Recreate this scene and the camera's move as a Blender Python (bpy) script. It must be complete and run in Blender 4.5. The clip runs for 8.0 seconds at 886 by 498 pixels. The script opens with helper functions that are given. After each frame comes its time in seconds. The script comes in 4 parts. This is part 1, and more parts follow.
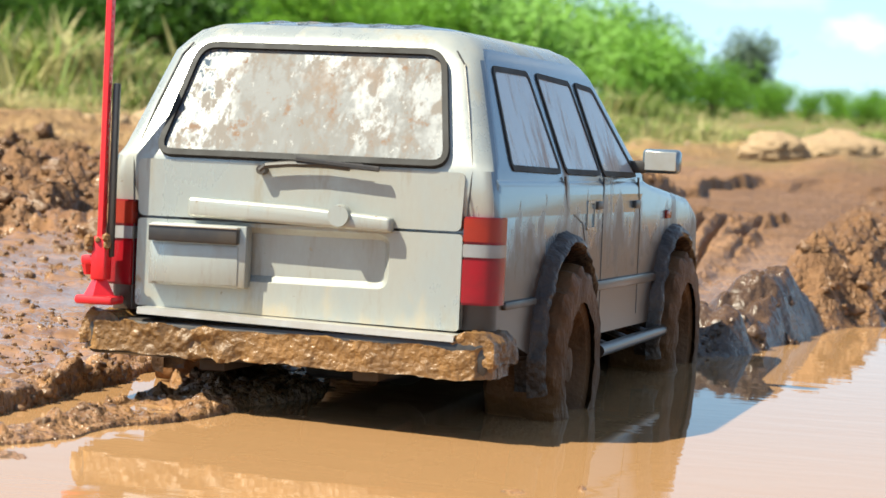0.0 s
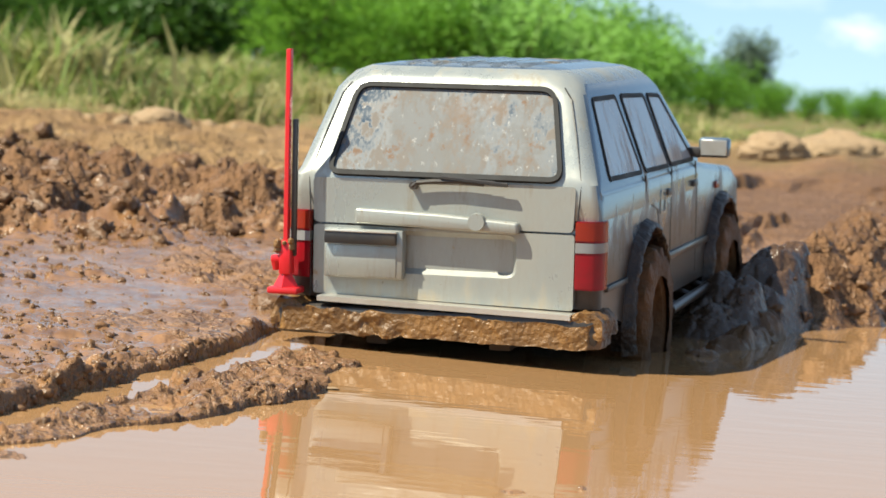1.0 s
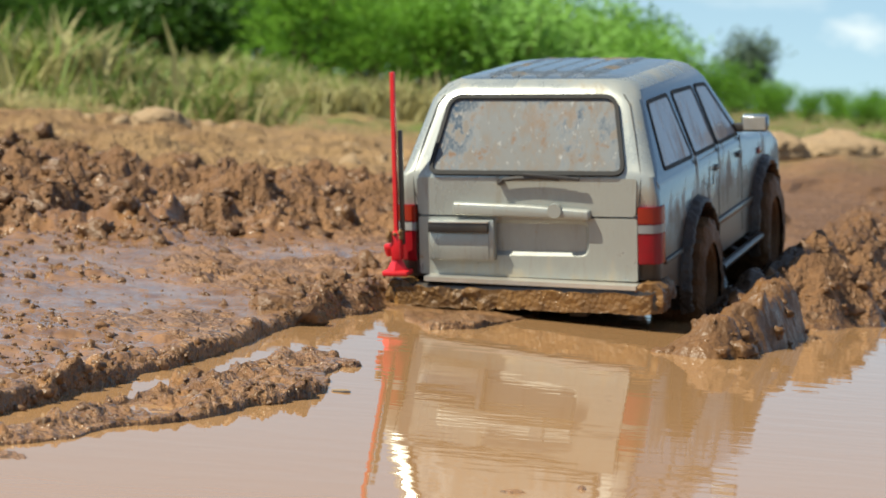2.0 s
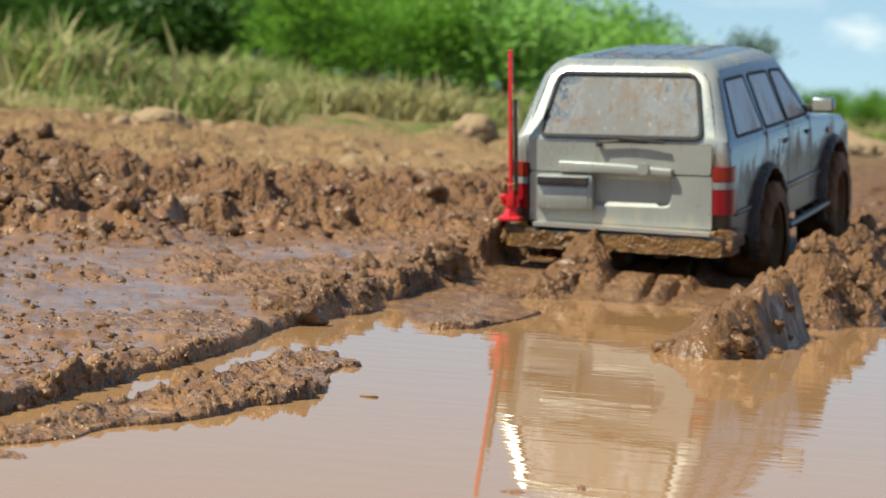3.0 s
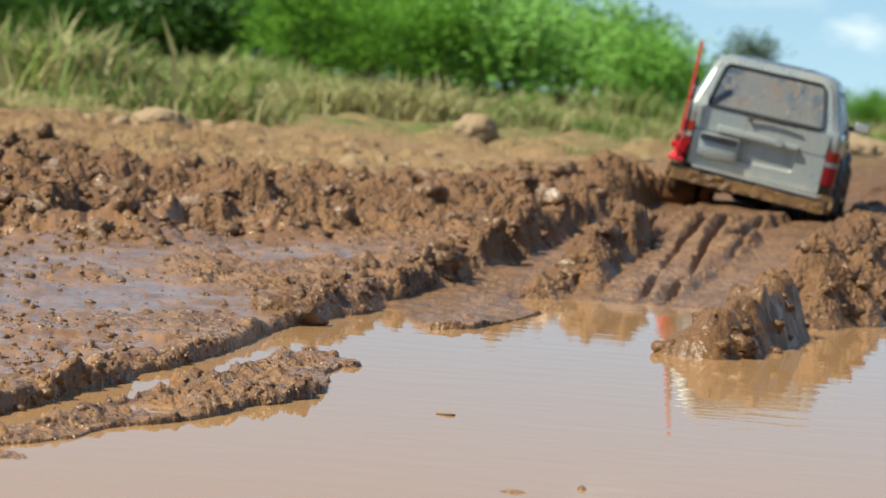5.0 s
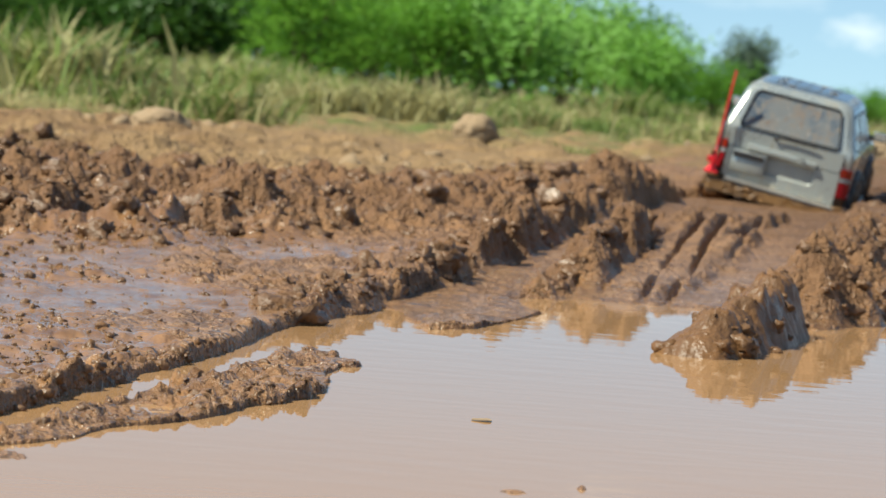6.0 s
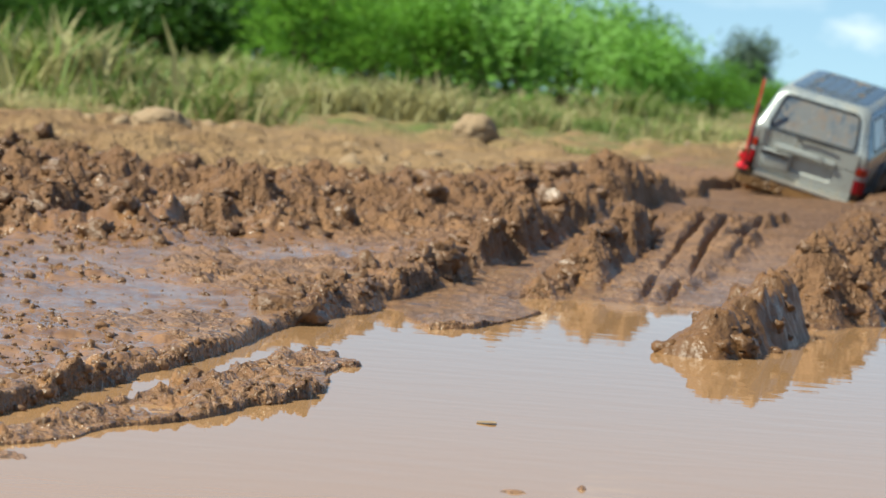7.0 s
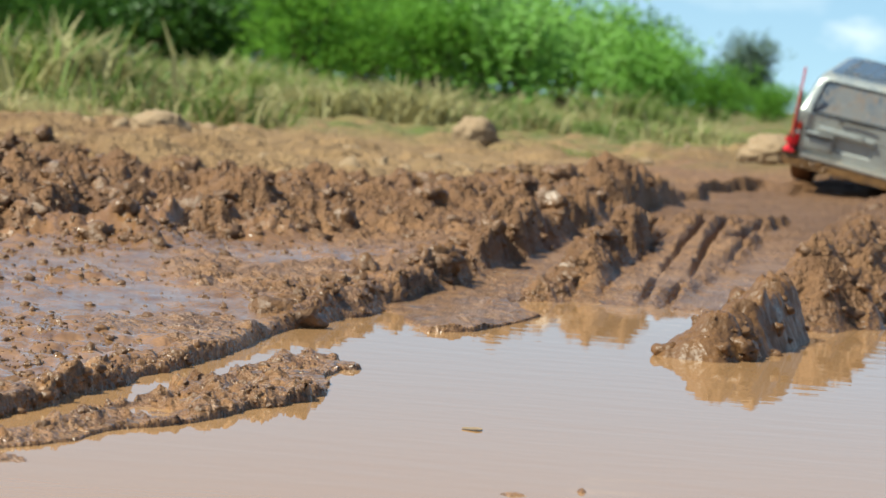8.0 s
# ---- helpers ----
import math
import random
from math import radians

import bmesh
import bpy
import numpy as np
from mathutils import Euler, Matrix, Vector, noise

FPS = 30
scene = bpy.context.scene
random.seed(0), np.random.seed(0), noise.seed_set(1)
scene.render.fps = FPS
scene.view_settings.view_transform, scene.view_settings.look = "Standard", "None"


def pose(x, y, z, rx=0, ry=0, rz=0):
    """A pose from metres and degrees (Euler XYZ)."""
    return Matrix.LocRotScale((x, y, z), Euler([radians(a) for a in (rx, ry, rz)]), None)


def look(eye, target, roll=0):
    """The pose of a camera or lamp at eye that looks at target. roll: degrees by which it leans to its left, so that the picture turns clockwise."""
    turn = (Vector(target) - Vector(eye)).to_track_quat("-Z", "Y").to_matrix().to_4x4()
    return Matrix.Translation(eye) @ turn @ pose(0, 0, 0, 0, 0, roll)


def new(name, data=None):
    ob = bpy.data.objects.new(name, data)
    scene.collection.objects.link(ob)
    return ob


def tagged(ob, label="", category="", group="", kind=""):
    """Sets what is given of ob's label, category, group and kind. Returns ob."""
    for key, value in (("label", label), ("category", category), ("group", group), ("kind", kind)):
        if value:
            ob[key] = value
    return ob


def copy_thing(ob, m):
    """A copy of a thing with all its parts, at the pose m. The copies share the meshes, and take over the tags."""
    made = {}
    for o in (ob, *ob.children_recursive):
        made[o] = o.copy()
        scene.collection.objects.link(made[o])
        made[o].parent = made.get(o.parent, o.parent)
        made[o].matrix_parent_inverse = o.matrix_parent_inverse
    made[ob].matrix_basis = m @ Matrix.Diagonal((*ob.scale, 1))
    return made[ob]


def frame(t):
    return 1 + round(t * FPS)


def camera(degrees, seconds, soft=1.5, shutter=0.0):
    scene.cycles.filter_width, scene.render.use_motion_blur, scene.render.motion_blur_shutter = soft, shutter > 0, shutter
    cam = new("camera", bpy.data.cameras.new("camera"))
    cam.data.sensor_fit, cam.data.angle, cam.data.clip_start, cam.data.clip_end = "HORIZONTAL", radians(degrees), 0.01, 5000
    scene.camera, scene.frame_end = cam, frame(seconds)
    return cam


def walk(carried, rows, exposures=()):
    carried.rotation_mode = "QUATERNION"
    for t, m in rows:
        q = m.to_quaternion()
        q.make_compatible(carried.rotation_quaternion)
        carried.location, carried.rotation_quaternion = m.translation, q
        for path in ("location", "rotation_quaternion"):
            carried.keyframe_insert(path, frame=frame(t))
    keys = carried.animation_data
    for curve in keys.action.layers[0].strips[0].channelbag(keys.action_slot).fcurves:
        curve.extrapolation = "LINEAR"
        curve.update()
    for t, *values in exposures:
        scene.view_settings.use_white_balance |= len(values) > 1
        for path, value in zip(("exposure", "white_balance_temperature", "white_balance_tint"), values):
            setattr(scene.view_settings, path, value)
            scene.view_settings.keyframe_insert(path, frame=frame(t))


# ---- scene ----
# ---------------------------------------------------------------- camera
EYE = Vector((0.0, 0.0, 0.15))


def aim(tilt, lean):
    way = Vector((0, math.cos(radians(tilt)), -math.sin(radians(tilt))))
    return look(EYE, EYE + way, lean)


cam = camera(18.94, 8.0, soft=1.5)
cam.data.dof.use_dof = True
cam.data.dof.focus_distance = 1.29
cam.data.dof.aperture_fstop = 29.0
walk(cam, [(0.0, aim(3.58, 4.5)), (7.6, aim(3.58, 4.5)), (8.0, aim(3.52, 4.5))],
     exposures=[(0.0, 1.15, 7150, 2), (0.5, 1.03, 7150, 2), (1.0, 0.83, 7150, 2), (1.5, 0.66, 7150, 2), (3.0, 0.50, 7000, 1), (4.5, 0.52, 6850, 0), (8.0, 0.60, 6550, -2)])

# the truck's way: seconds, place of the tailgate's foot, turn
WAY = [
    (0.0, -0.0607, 1.1432, -0.0033, -0.93, -2.27, -15.57),
    (0.5, -0.0229, 1.2926, -0.0150, 1.38, -2.31, -13.68),
    (1.0, 0.0035, 1.4571, -0.0169, 2.48, -2.62, -14.90),
    (1.5, 0.0328, 1.6028, -0.0188, 4.18, -2.25, -15.62),
    (1.7, 0.0430, 1.6600, -0.0209, 4.84, -3.56, -15.98),
    (2.8, 0.1249, 2.0158, -0.0056, 7.57, -4.71, -17.62),
    (3.0, 0.1407, 2.0905, 0.0027, 5.31, -3.20, -19.29),
    (3.5, 0.1817, 2.2738, 0.0344, -1.86, 1.37, -16.90),
    (4.0, 0.2328, 2.4838, 0.0492, -4.60, 4.64, -11.71),
    (4.5, 0.2849, 2.7169, 0.0447, -4.80, 7.17, -9.20),
    (4.7, 0.3037, 2.8106, 0.0390, -3.00, 7.00, -10.00),
    (5.8, 0.3945, 3.3350, -0.0077, 5.57, 12.91, -8.94),
    (6.0, 0.4140, 3.4285, -0.0002, 3.82, 10.07, -11.49),
    (6.5, 0.4508, 3.6564, -0.0008, 6.03, 8.27, -13.73),
    (7.0, 0.5002, 3.8574, -0.0018, 9.40, 12.10, -18.60),
    (7.5, 0.5454, 4.0214, 0.0196, 9.15, 13.99, -18.82),
    (7.7, 0.5636, 4.0800, 0.0235, 8.60, 11.80, -18.50),
    (8.0, 0.6073, 4.1600, 0.0316, 9.98, 9.02, -18.24),
]


def way_pose(r):
    return pose(*r[1:])


# ---------------------------------------------------------------- world and sun
SUN_DIR = Vector((-1.45, -0.58, 2.0)).normalized()
world = bpy.data.worlds.new("sky")
scene.world = world
world.use_nodes = True
wn, wl = world.node_tree.nodes, world.node_tree.links
sky = wn.new("ShaderNodeTexSky")
sky.sky_type, sky.sun_disc = "NISHITA", False
sky.sun_elevation = math.asin(SUN_DIR.z)
sky.sun_rotation = math.atan2(SUN_DIR.x, SUN_DIR.y)
sky.air_density, sky.dust_density, sky.ozone_density = 1.0, 0.3, 2.5
coord = wn.new("ShaderNodeTexCoord")
cloud_map = wn.new("ShaderNodeMapping")
cloud_map.inputs["Scale"].default_value = (1.0, 1.0, 2.5)
cloud = wn.new("ShaderNodeTexNoise")
cloud.inputs["Scale"].default_value, cloud.inputs["Detail"].default_value = 5.0, 6.0
ramp = wn.new("ShaderNodeMapRange")
ramp.inputs["From Min"].default_value, ramp.inputs["From Max"].default_value = 0.58, 0.80
mix = wn.new("ShaderNodeMix")
mix.data_type = "RGBA"
mix.inputs["B"].default_value = (8.5, 8.5, 8.7, 1)
lift = wn.new("ShaderNodeMapping")
lift.inputs["Location"].default_value = (0, 0, 0.11)
wl.new(coord.outputs["Generated"], lift.inputs["Vector"])
wl.new(lift.outputs[0], sky.inputs["Vector"])
wl.new(coord.outputs["Generated"], cloud_map.inputs["Vector"])
wl.new(cloud_map.outputs[0], cloud.inputs["Vector"])
wl.new(cloud.outputs["Fac"], ramp.inputs["Value"])
wl.new(ramp.outputs[0], mix.inputs["Factor"])
wl.new(sky.outputs[0], mix.inputs["A"])
# one small white cloud low over the thicket
spot = wn.new("ShaderNodeMapping")
spot.inputs["Location"].default_value = (-10.3946, -69.1919, -4.2124)
spot.inputs["Scale"].default_value = (70.0, 70.0, 140.0)
puffs = wn.new("ShaderNodeTexNoise")
puffs.inputs["Scale"].default_value, puffs.inputs["Detail"].default_value = 1.6, 5.0
away = wn.new("ShaderNodeVectorMath")
away.operation = "LENGTH"
edge_ = wn.new("ShaderNodeMath")
edge_.operation = "MULTIPLY_ADD"
edge_.inputs[1].default_value = 1.6
fade = wn.new("ShaderNodeMapRange")
for key, value in (("From Min", 0.9), ("From Max", 1.9), ("To Min", 0.42), ("To Max", 0.0)):
    fade.inputs[key].default_value = value
puffy = wn.new("ShaderNodeMix")
puffy.data_type = "RGBA"
puffy.inputs["B"].default_value = (8.5, 8.5, 8.7, 1)
wl.new(coord.outputs["Generated"], spot.inputs["Vector"])
wl.new(spot.outputs[0], puffs.inputs["Vector"])
wl.new(spot.outputs[0], away.inputs[0])
wl.new(puffs.outputs["Fac"], edge_.inputs[0])
wl.new(away.outputs["Value"], edge_.inputs[2])
wl.new(edge_.outputs[0], fade.inputs["Value"])
wl.new(fade.outputs[0], puffy.inputs["Factor"])
wl.new(mix.outputs["Result"], puffy.inputs["A"])
wl.new(puffy.outputs["Result"], wn["Background"].inputs["Color"])
wn["Background"].inputs["Strength"].default_value = 0.11
sun = new("sun", bpy.data.lights.new("sun", "SUN"))
sun.data.energy, sun.data.angle, sun.data.color = 5.4, radians(0.5), (1.0, 0.95, 0.87)
sun.matrix_world = look(SUN_DIR * 30, (0, 0, 0))

# ---------------------------------------------------------------- helpers of this scene


def part(name, bm, material, parent=None, label="", smooth=40):
    me = bpy.data.meshes.new(name)
    bm.to_mesh(me)
    bm.free()
    if smooth:
        me.polygons.foreach_set("use_smooth", [True] * len(me.polygons))
        me.set_sharp_from_angle(angle=radians(smooth))
    me.materials.append(material)
    ob = new(name, me)
    if parent:
        ob.parent = parent
    return tagged(ob, label) if label else ob


def empty(name):
    ob = new(name)
    ob.empty_display_size = 0.02
    return ob


def box(bm, lo, hi, bevel=0.0, seg=2, m=None):
    c = [(a + b) / 2 for a, b in zip(lo, hi)]
    s = [b - a for a, b in zip(lo, hi)]
    mat = Matrix.Translation(c) @ Matrix.Diagonal((*s, 1))
    made = bmesh.ops.create_cube(bm, size=1.0, matrix=(m @ mat) if m else mat)
    if bevel:
        edges = list({e for v in made["verts"] for e in v.link_edges})
        bmesh.ops.bevel(bm, geom=edges, offset=bevel, segments=seg, affect="EDGES", profile=0.5)
    return bm


def rod(bm, a, b, r, r2=None, n=12):
    a, b = Vector(a), Vector(b)
    turn = (b - a).to_track_quat("Z", "Y").to_matrix().to_4x4()
    m = Matrix.Translation((a + b) / 2) @ turn
    bmesh.ops.create_cone(bm, cap_ends=True, segments=n, radius1=r, radius2=r if r2 is None else r2, depth=(b - a).length, matrix=m)
    return bm


def slab(bm, outline, place, thick):
    """A closed outline of 2D points, set in space by place(u, v, depth), with that thickness."""
    n = len(outline)
    front = [bm.verts.new(place(u, v, 0.0)) for u, v in outline]
    back = [bm.verts.new(place(u, v, thick)) for u, v in outline]
    bm.faces.new(front)
    bm.faces.new(back[::-1])
    for i in range(n):
        j = (i + 1) % n
        bm.faces.new((front[i], back[i], back[j], front[j]))
    bmesh.ops.recalc_face_normals(bm, faces=bm.faces)
    return bm


def ring(bm, outer, inner, place, thick, sink=0.0):
    """A flat frame between two outlines of as many points; sink sets its inner edge deeper."""
    n = len(outer)
    rows = [[bm.verts.new(place(u, v, d)) for u, v in o] for o, d in ((outer, 0.0), (inner, sink), (inner, thick + sink), (outer, thick))]
    for a, b in ((0, 1), (1, 2), (2, 3), (3, 0)):
        for i in range(n):
            j = (i + 1) % n
            bm.faces.new((rows[a][i], rows[a][j], rows[b][j], rows[b][i]))
    bmesh.ops.recalc_face_normals(bm, faces=bm.faces)
    return bm


def rounded(points, r, n=5):
    """The outline through these corners with each one rounded."""
    out, k = [], len(points)
    for i, p in enumerate(points):
        p, a, b = Vector(p), Vector(points[i - 1]), Vector(points[(i + 1) % k])
        u, v = (a - p).normalized(), (b - p).normalized()
        rr = min(r, (a - p).length * 0.45, (b - p).length * 0.45)
        s, e = p + u * rr, p + v * rr
        for q in range(n + 1):
            w = q / n
            out.append(tuple(s * (1 - w) ** 2 + p * 2 * w * (1 - w) + e * w * w))
    return out


def inset(points, d):
    """The outline drawn in by d towards its middle, corner by corner."""
    out, k = [], len(points)
    area = sum(points[i - 1][0] * points[i][1] - points[i][0] * points[i - 1][1] for i in range(k))
    sgn = 1 if area > 0 else -1
    for i in range(k):
        p, a, b = Vector(points[i]), Vector(points[i - 1]), Vector(points[(i + 1) % k])
        e1, e2 = (p - a).normalized(), (b - p).normalized()
        n1, n2 = Vector((-e1.y, e1.x)) * sgn, Vector((-e2.y, e2.x)) * sgn
        m = (n1 + n2).normalized()
        out.append(tuple(p + m * d / max(0.3, m.dot(n1))))
    return out


# fast lattice noise on arrays
def hash2(i, j, s=0):
    n = (i.astype(np.int64) * 374761393 + j.astype(np.int64) * 668265263 + s * 974634721) & 0xFFFFFFFF
    n = ((n ^ (n >> 13)) * 1274126177) & 0xFFFFFFFF
    return ((n ^ (n >> 16)) & 0xFFFFFF) / float(0xFFFFFF)


def vnoise(x, y, s=0):
    i, j = np.floor(x), np.floor(y)
    u, v = x - i, y - j
    u, v = u * u * (3 - 2 * u), v * v * (3 - 2 * v)
    a, b = hash2(i, j, s), hash2(i + 1, j, s)
    c, d = hash2(i, j + 1, s), hash2(i + 1, j + 1, s)
    return (a * (1 - u) + b * u) * (1 - v) + (c * (1 - u) + d * u) * v


def fbm(x, y, size, octaves=4, s=0):
    out, amp, tot = 0.0, 1.0, 0.0
    for o in range(octaves):
        f = 2.0 ** o / size
        out = out + amp * (vnoise(x * f + 17.3 * o, y * f - 9.1 * o, s + o) * 2 - 1)
        tot += amp
        amp *= 0.5
    return out / tot


def lumps(x, y, size, s=0, keep=1.0):
    """Rounded clods: half balls round scattered centres, 0 to 1."""
    gx, gy = x / size, y / size
    i, j = np.floor(gx), np.floor(gy)
    best = np.zeros_like(gx)
    for di in (-1, 0, 1):
        for dj in (-1, 0, 1):
            a, b = i + di, j + dj
            cx, cy = a + hash2(a, b, s), b + hash2(a, b, s + 5)
            r = 0.35 + 0.5 * hash2(a, b, s + 9)
            on = hash2(a, b, s + 13) < keep
            d2 = ((gx - cx) ** 2 + (gy - cy) ** 2) / (r * r)
            best = np.maximum(best, np.where(on, r * np.sqrt(np.clip(1 - d2, 0, 1)), 0))
    return best


def crag(x, y, size, s=0):
    """Broken ground: folded noise, sharp at its crests, 0 to 1."""
    out, amp, tot = 0.0, 1.0, 0.0
    for o in range(4):
        f = 2.1 ** o / size
        n = 1 - np.abs(vnoise(x * f + 5.7 * o, y * f + 3.3 * o, s + o) * 2 - 1)
        out, tot = out + amp * n * n, tot + amp
        amp *= 0.55
    return out / tot


def step(a, b, x):
    t = np.clip((x - a) / (b - a), 0, 1)
    return t * t * (3 - 2 * t)


# ---------------------------------------------------------------- materials


def material(name, color, rough=0.6, metal=0.0, dark=None, size=40.0, amount=0.6, bump=0.0, bump_size=None, spec=0.5, rough_to=None):
    """A plain surface: colour drifting to a second one by noise at two scales, with fine relief."""
    m = bpy.data.materials.new(name)
    m.use_nodes = True
    n, l = m.node_tree.nodes, m.node_tree.links
    b = n["Principled BSDF"]
    b.inputs["Metallic"].default_value, b.inputs["Specular IOR Level"].default_value = metal, spec
    tc = n.new("ShaderNodeTexCoord")
    n1 = n.new("ShaderNodeTexNoise")
    n1.inputs["Scale"].default_value, n1.inputs["Detail"].default_value = size, 6.0
    n1.inputs["Roughness"].default_value = 0.65
    l.new(tc.outputs["Object"], n1.inputs["Vector"])
    mr = n.new("ShaderNodeMapRange")
    mr.inputs["From Min"].default_value, mr.inputs["From Max"].default_value = 0.35, 0.7
    mr.inputs["To Max"].default_value = amount
    l.new(n1.outputs["Fac"], mr.inputs["Value"])
    mx = n.new("ShaderNodeMix")
    mx.data_type = "RGBA"
    dark = dark or tuple(c * 0.6 for c in color)
    mx.inputs["A"].default_value, mx.inputs["B"].default_value = (*color, 1), (*dark, 1)
    l.new(mr.outputs[0], mx.inputs["Factor"])
    l.new(mx.outputs["Result"], b.inputs["Base Color"])
    rr = n.new("ShaderNodeMapRange")
    rr.inputs["From Min"].default_value, rr.inputs["From Max"].default_value = 0.35, 0.7
    rr.inputs["To Min"].default_value = rough
    rr.inputs["To Max"].default_value = rough_to if rough_to is not None else min(1, rough * 1.35)
    l.new(n1.outputs["Fac"], rr.inputs["Value"])
    l.new(rr.outputs[0], b.inputs["Roughness"])
    if bump:
        n2 = n.new("ShaderNodeTexNoise")
        n2.inputs["Scale"].default_value, n2.inputs["Detail"].default_value = bump_size or size * 5, 4.0
        l.new(tc.outputs["Object"], n2.inputs["Vector"])
        bp = n.new("ShaderNodeBump")
        bp.inputs["Strength"].default_value, bp.inputs["Distance"].default_value = bump, 0.002
        l.new(n2.outputs["Fac"], bp.inputs["Height"])
        l.new(bp.outputs[0], b.inputs["Normal"])
    return m


MUD_WET, MUD_DRY = (0.285, 0.148, 0.066), (0.305, 0.190, 0.088)
MUD_DARK = (0.138, 0.068, 0.032)


def ground_material():
    """Wet clay near the water's level, drier sand above, with stones and dark damp patches."""
    m = bpy.data.materials.new("clay_ground")
    m.use_nodes = True
    n, l = m.node_tree.nodes, m.node_tree.links
    b = n["Principled BSDF"]
    geo = n.new("ShaderNodeNewGeometry")
    sep = n.new("ShaderNodeSeparateXYZ")
    l.new(geo.outputs["Position"], sep.inputs[0])

    def noise_at(scale, detail=5.0):
        t = n.new("ShaderNodeTexNoise")
        t.inputs["Scale"].default_value, t.inputs["Detail"].default_value = scale, detail
        t.inputs["Roughness"].default_value = 0.6
        l.new(geo.outputs["Position"], t.inputs["Vector"])
        return t.outputs["Fac"]

    def span(value, a, b_, lo=0.0, hi=1.0):
        t = n.new("ShaderNodeMapRange")
        for key, v in (("From Min", a), ("From Max", b_), ("To Min", lo), ("To Max", hi)):
            t.inputs[key].default_value = v
        l.new(value, t.inputs["Value"])
        return t.outputs[0]

    def math_(op, a, b_):
        t = n.new("ShaderNodeMath")
        t.operation = op
        for k, v in enumerate((a, b_)):
            if isinstance(v, float):
                t.inputs[k].default_value = v
            else:
                l.new(v, t.inputs[k])
        return t.outputs[0]

    def blend(f, a, b_):
        t = n.new("ShaderNodeMix")
        t.data_type = "RGBA"
        l.new(f, t.inputs["Factor"])
        for key, v in (("A", a), ("B", b_)):
            if isinstance(v, tuple):
                t.inputs[key].default_value = (*v, 1)
            else:
                l.new(v, t.inputs[key])
        return t.outputs["Result"]

    coarse, mid, fine = noise_at(6.0), noise_at(45.0), noise_at(240.0)
    far = math_("ADD", sep.outputs["Y"], math_("MULTIPLY", coarse, 1.2))
    sand = n.new("ShaderNodeAttribute")
    sand.attribute_name = "sand"
    dry = sand.outputs["Fac"]
    film = n.new("ShaderNodeAttribute")
    film.attribute_name = "film"
    wet_col = blend(span(mid, 0.35, 0.68), MUD_WET, MUD_DARK)
    dry_col = blend(span(mid, 0.35, 0.7), MUD_DRY, (0.18, 0.108, 0.054))
    col = blend(dry, wet_col, dry_col)
    dug_and_shade = n.new("ShaderNodeAttribute")
    dug_and_shade.attribute_name = "churn_shade"
    col = blend(math_("MULTIPLY", dug_and_shade.outputs["Fac"], 0.75), col, (0.125, 0.060, 0.025))
    green = math_("MULTIPLY", span(far, 5.0, 6.2), span(coarse, 0.35, 0.6))
    col = blend(green, col, (0.10, 0.13, 0.03))
    grit = span(fine, 0.62, 0.75, 0.0, 0.35)
    col = blend(grit, col, (0.36, 0.23, 0.14))
    l.new(col, b.inputs["Base Color"])
    low = span(math_("ADD", sep.outputs["Z"], math_("MULTIPLY", mid, 0.012)), 0.008, 0.032)
    rough = math_("ADD", span(low, 0.0, 1.0, 0.16, 0.55), math_("MULTIPLY", dry, 0.3))
    dull = math_("MULTIPLY", rough, math_("SUBTRACT", 1.0, math_("MULTIPLY", film.outputs["Fac"], 0.75)))
    l.new(dull, b.inputs["Roughness"])
    l.new(math_("ADD", math_("MULTIPLY", film.outputs["Fac"], 0.25), span(low, 0.0, 1.0, 0.42, 0.26)), b.inputs["Specular IOR Level"])
    bp = n.new("ShaderNodeBump")
    bp.inputs["Distance"].default_value = 0.010
    l.new(span(film.outputs["Fac"], 0.0, 1.0, 0.85, 0.10), bp.inputs["Strength"])
    def crumb(scale):
        v = n.new("ShaderNodeTexVoronoi")
        v.inputs["Scale"].default_value, v.inputs["Detail"].default_value = scale, 1.0
        l.new(geo.outputs["Position"], v.inputs["Vector"])
        return span(v.outputs["Distance"], 0.0, 0.9, 1.0, 0.0)

    grains = math_("ADD", math_("MULTIPLY", crumb(90.0), 0.45), math_("MULTIPLY", crumb(210.0), 0.30))
    relief = math_("ADD", math_("ADD", mid, math_("MULTIPLY", fine, 0.5)), grains)
    l.new(relief, bp.inputs["Height"])
    l.new(bp.outputs[0], b.inputs["Normal"])
    return m


def water_material():
    m = bpy.data.materials.new("muddy_water")
    m.use_nodes = True
    n, l = m.node_tree.nodes, m.node_tree.links
    b = n["Principled BSDF"]
    b.inputs["Base Color"].default_value = (0.335, 0.186, 0.086, 1)
    b.inputs["Roughness"].default_value, b.inputs["IOR"].default_value = 0.02, 1.33
    geo = n.new("ShaderNodeNewGeometry")
    mp = n.new("ShaderNodeMapping")
    mp.inputs["Scale"].default_value = (1.0, 2.4, 1.0)
    l.new(geo.outputs["Position"], mp.inputs["Vector"])
    t = n.new("ShaderNodeTexNoise")
    t.inputs["Scale"].default_value, t.inputs["Detail"].default_value = 20.0, 2.5
    l.new(mp.outputs[0], t.inputs["Vector"])
    bp = n.new("ShaderNodeBump")
    bp.inputs["Strength"].default_value, bp.inputs["Distance"].default_value = 0.075, 0.002
    l.new(t.outputs["Fac"], bp.inputs["Height"])
    l.new(bp.outputs[0], b.inputs["Normal"])
    return m


M_GROUND, M_WATER = ground_material(), water_material()


